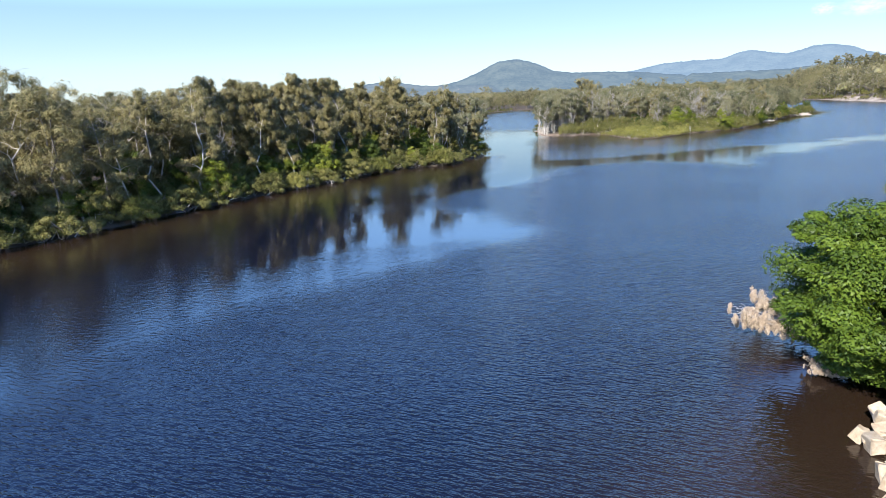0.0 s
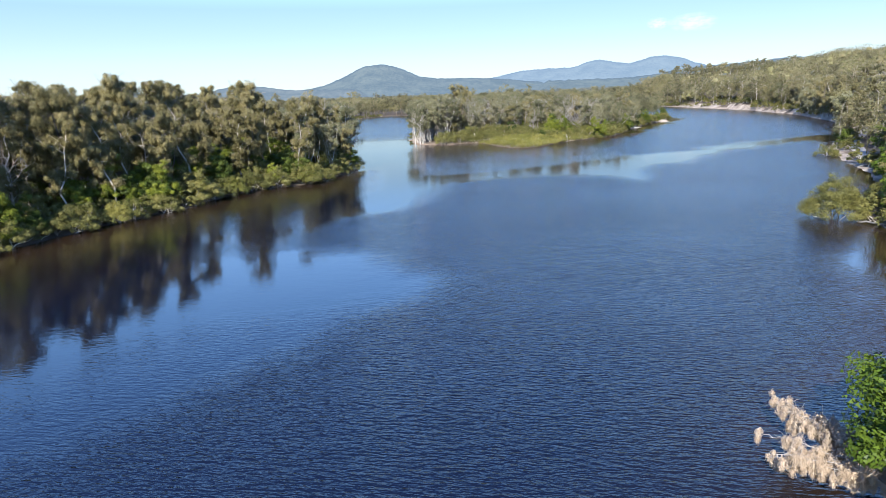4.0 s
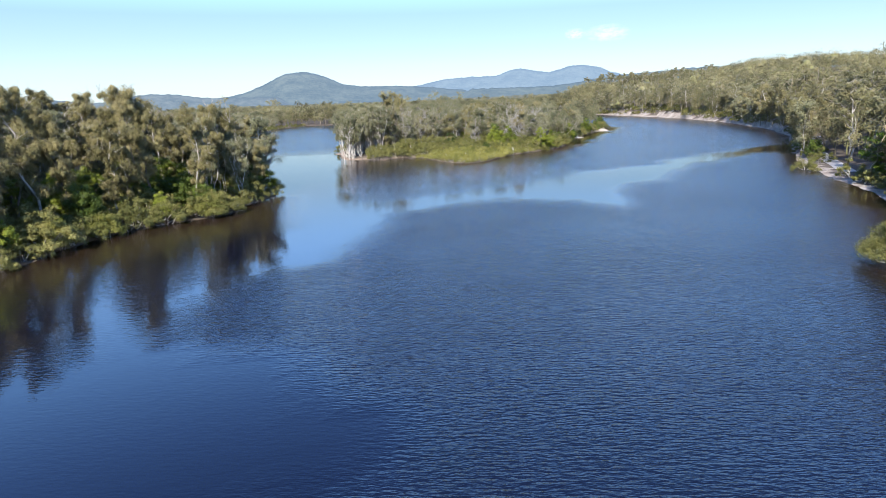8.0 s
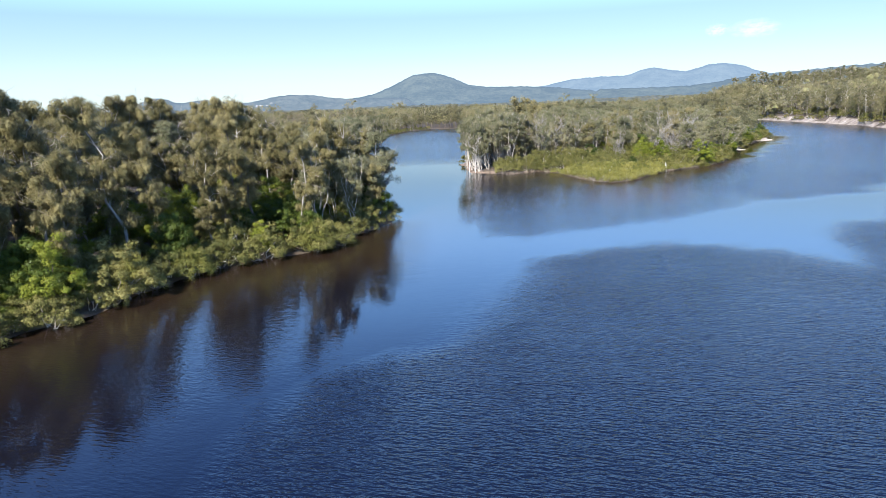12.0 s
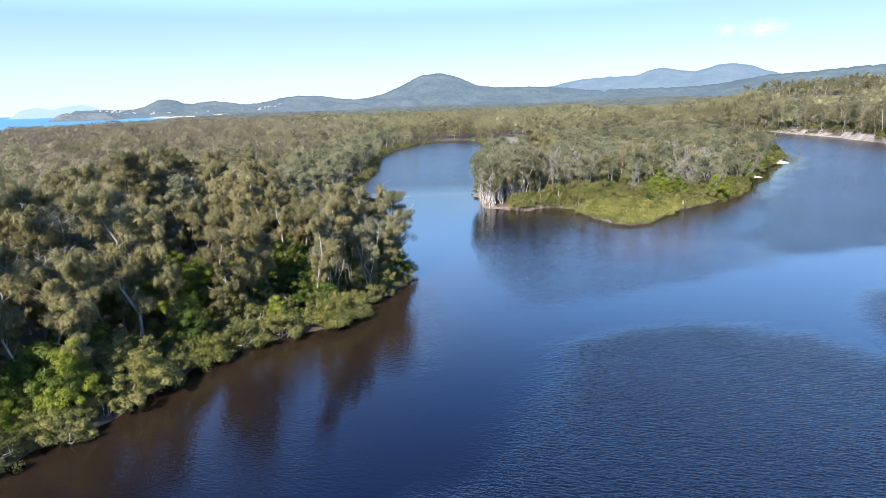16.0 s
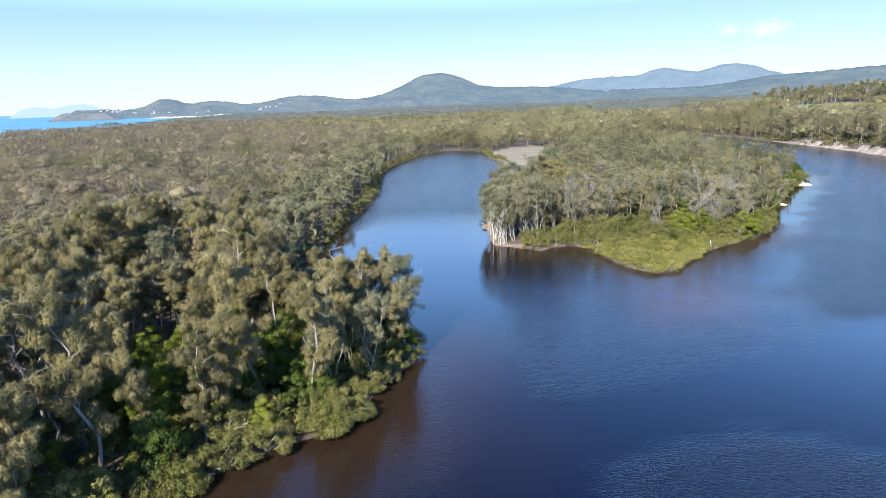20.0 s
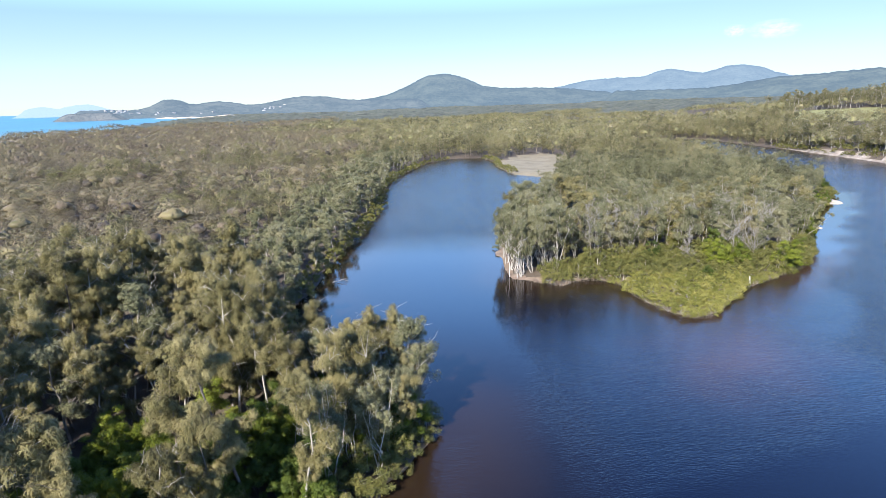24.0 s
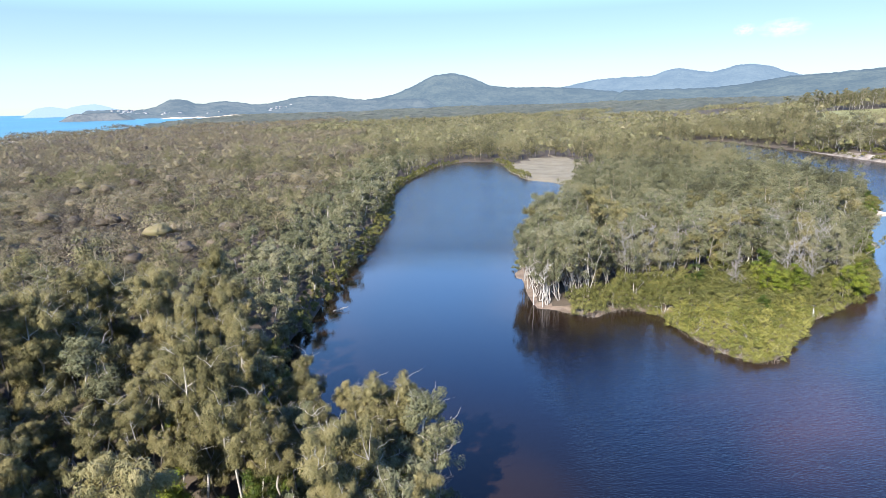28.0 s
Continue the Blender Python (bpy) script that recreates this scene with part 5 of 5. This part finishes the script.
def rocks():
    """Riprap boulders where the right bank meets the water."""
    rng = np.random.default_rng(81)
    for k in range(46):
        bm = bmesh.new()
        bmesh.ops.create_cube(bm, size=1.7)
        for v in bm.verts:
            v.co *= Vector(rng.uniform(0.72, 1.1, 3))
        bmesh.ops.bevel(bm, geom=bm.edges[:], offset=0.16, segments=2, affect="EDGES", profile=0.6)
        for v in bm.verts:
            v.co += Vector(rng.normal(size=3)) * 0.055
        me = bpy.data.meshes.new("rock")
        bm.to_mesh(me)
        bm.free()
        me.materials.append(M_ROCK)
        s = rng.uniform(0.28, 0.58)
        q = rng.random()
        x, y = -39.6 - 4.0 * q + rng.normal() * 0.5 + 1.6 * rng.random(), -183.5 - 9.0 * q + rng.normal() * 0.5
        ob = tagged(new("rock", me), "tan angular boulder at the water's edge", "rock", "riprap boulders")
        ob.matrix_world = pose(x, y, 0.12 * s + 0.25 * max(0, x + 42), *rng.uniform(0, 360, 3)) @ Matrix.Diagonal((s, s * 0.8, s * 0.65, 1))


rocks()


def log(at, turn, length, r, tip=0.25, seed=1):
    rng = np.random.default_rng(seed)
    ob = tagged(new("fallen_log"), "bleached fallen log lying in the shallows", "log")
    wood = [tube(bent(rng, (-length / 2, 0, 0), (length / 2, 0, tip), 7, 0.04), r * np.linspace(1, 0.55, 7), 8)]
    for k in range(3):
        a = np.array([rng.uniform(-0.1, 0.45) * length, 0, 0.1])
        wood.append(tube(bent(rng, a, a + rng.normal(size=3) * 0.4 + [0.3, 0, 0.4], 4, 0.1), r * np.array([0.4, 0.3, 0.2, 0.08]), 5))
    part("trunk", make_mesh("trunk", *joined(wood), M_GREYDEAD, smooth=True), ob)
    ob.matrix_world = pose(*at, 0, 0, turn)


log((-19.3, -154.6, 0.05), -88, 2.1, 0.15, 0.4, 1)
log((-3.6, -131.2, 0.15), -78, 3.4, 0.11, 0.3, 2)
log((-73.0, -73.6, 0.9), 55, 4.0, 0.15, 1.6, 3)
log((-86.5, 5.5, 0.1), 20, 3.0, 0.11, 0.6, 4)


def build_track():
    p = np.array(TRACK, float)
    s = np.linspace(0, len(p) - 1, 60)
    x, y = np.interp(s, range(len(p)), p[:, 0]), np.interp(s, range(len(p)), p[:, 1])
    dx, dy = np.gradient(x), np.gradient(y)
    n = np.hypot(dx, dy)
    rows = []
    for k in np.linspace(-1.3, 1.3, 7):
        px, py = x - dy / n * k, y + dx / n * k
        rows.append(np.stack([px, py, height(px, py) + 0.10 - 0.015 * k * k], -1))
    v = np.concatenate(rows)
    i = (np.arange(6)[:, None] * 60 + np.arange(59)[None]).ravel()
    tagged(new("track", make_mesh("track", v, np.stack([i, i + 60, i + 61, i + 1], 1), M_GRAVEL, smooth=True)), "grey gravel track along the sandy bank", "road", kind="structure")


build_track()


def mangrove_roots():
    """The fringe of bare stems and breathing roots along the muddy point."""
    rng = np.random.default_rng(91)
    x, y = along(POINT[3:24], 0.075, 92, 0.1, 0.6)
    pieces = []
    for a, b in zip(x, y):
        h = rng.uniform(0.3, 1.25)
        pieces.append(tube([(a, b, -0.3), (a + rng.normal() * 0.12, b + rng.normal() * 0.12, h)], [0.03, 0.012], 3))
    tagged(new("mangrove_roots", make_mesh("mangrove_roots", *joined(pieces), M_STEM)), "fringe of grey-brown mangrove stems in mud", "roots", kind="stuff")


mangrove_roots()


def town():
    """White houses of the far seaside town, and the tree on its headland."""
    rng = np.random.default_rng(95)
    for k in range(42):
        deg = rng.uniform(-29.4, -26.4) if k < 26 else rng.uniform(-26.4, -21.0) if k < 34 else rng.uniform(-17.0, -14.5)
        az, r = radians(deg), rng.uniform(3150, 3370) if k < 26 else rng.uniform(2960, 3060) if k < 34 else rng.uniform(3080, 3200)
        up = town_slope(deg, r) + 1.0
        w, d, h = rng.uniform(8, 16), rng.uniform(6, 9), rng.uniform(1.8, 2.6)
        ob = tagged(new("house"), "small white house of a seaside town", "house", "houses of the far town")
        b = np.array([(-w, -d, -1.5), (w, -d, -1.5), (w, d, -1.5), (-w, d, -1.5), (-w, -d, h), (w, -d, h), (w, d, h), (-w, d, h)]) * [0.5, 0.5, 1]
        part("wall", make_mesh("wall", b, [(0, 1, 5, 4), (1, 2, 6, 5), (2, 3, 7, 6), (3, 0, 4, 7)], M_WHITE), ob)
        t = np.array([(-w - 1, -d - 1, h), (w + 1, -d - 1, h), (w + 1, d + 1, h), (-w - 1, d + 1, h), (-w * 0.6, 0, h + 1.4), (w * 0.6, 0, h + 1.4)]) * [0.5, 0.5, 1]
        part("roof", make_mesh("roof", t, [(0, 1, 5), (0, 5, 4), (2, 3, 4), (2, 4, 5), (1, 2, 5), (3, 0, 4)], M_ROOF), ob)
        ob.matrix_world = pose(-60 + r * math.sin(az), -110 + r * math.cos(az), up, 0, 0, rng.uniform(0, 360))


town()


def cloud(at, w, h, seed):
    """A small fair-weather cloud, soft at its edges, very far off."""
    m = bpy.data.materials.new("cloud")
    m.use_nodes = True
    t = m.node_tree
    t.nodes.remove(t.nodes["Principled BSDF"])
    co = t.nodes.new("ShaderNodeTexCoord")
    n = add(t, "ShaderNodeTexNoise", Scale=3.0 + seed, Detail=5.0, Roughness=0.55)
    g = t.nodes.new("ShaderNodeTexGradient")
    g.gradient_type = "SPHERICAL"
    t.links.new(co.outputs["Object"], g.inputs[0])
    t.links.new(co.outputs["Object"], n.inputs["Vector"])
    a = math_node(t, "MULTIPLY", g.outputs["Fac"], math_node(t, "ADD", math_node(t, "MULTIPLY", n.outputs["Fac"], 2.6), -0.7))
    # the card emits the cloud's daylight brightness; the sun does not light it
    e = add(t, "ShaderNodeEmission", Strength=1.0)
    e.inputs["Color"].default_value = (0.60, 0.62, 0.66, 1)
    mx = t.nodes.new("ShaderNodeMixShader")
    t.links.new(ramp_node(t, a, [(0.05, (0, 0, 0)), (0.6, (0.42, 0.42, 0.42))]), mx.inputs[0])
    t.links.new(t.nodes.new("ShaderNodeBsdfTransparent").outputs[0], mx.inputs[1])
    t.links.new(e.outputs[0], mx.inputs[2])
    t.links.new(mx.outputs[0], t.nodes["Material Output"].inputs["Surface"])
    az, el = at
    r = 4800
    me = make_mesh("backdrop_cloud", [(-1, 0, -1), (1, 0, -1), (1, 0, 1), (-1, 0, 1)], [(0, 1, 2, 3)], m)
    ob = tagged(new("backdrop_cloud", me), "small white fair-weather cloud", "cloud", kind="structure")
    ob.matrix_world = pose(-60 + r * math.sin(az), -110 + r * math.cos(az), 39 + r * math.tan(el), 0, 0, -math.degrees(az)) @ Matrix.Diagonal((w, 1, h, 1))
    ob.visible_shadow = False


cloud((radians(26.9), radians(4.95)), 190, 75, 0.0)
cloud((radians(24.1), radians(5.0)), 90, 50, 0.7)
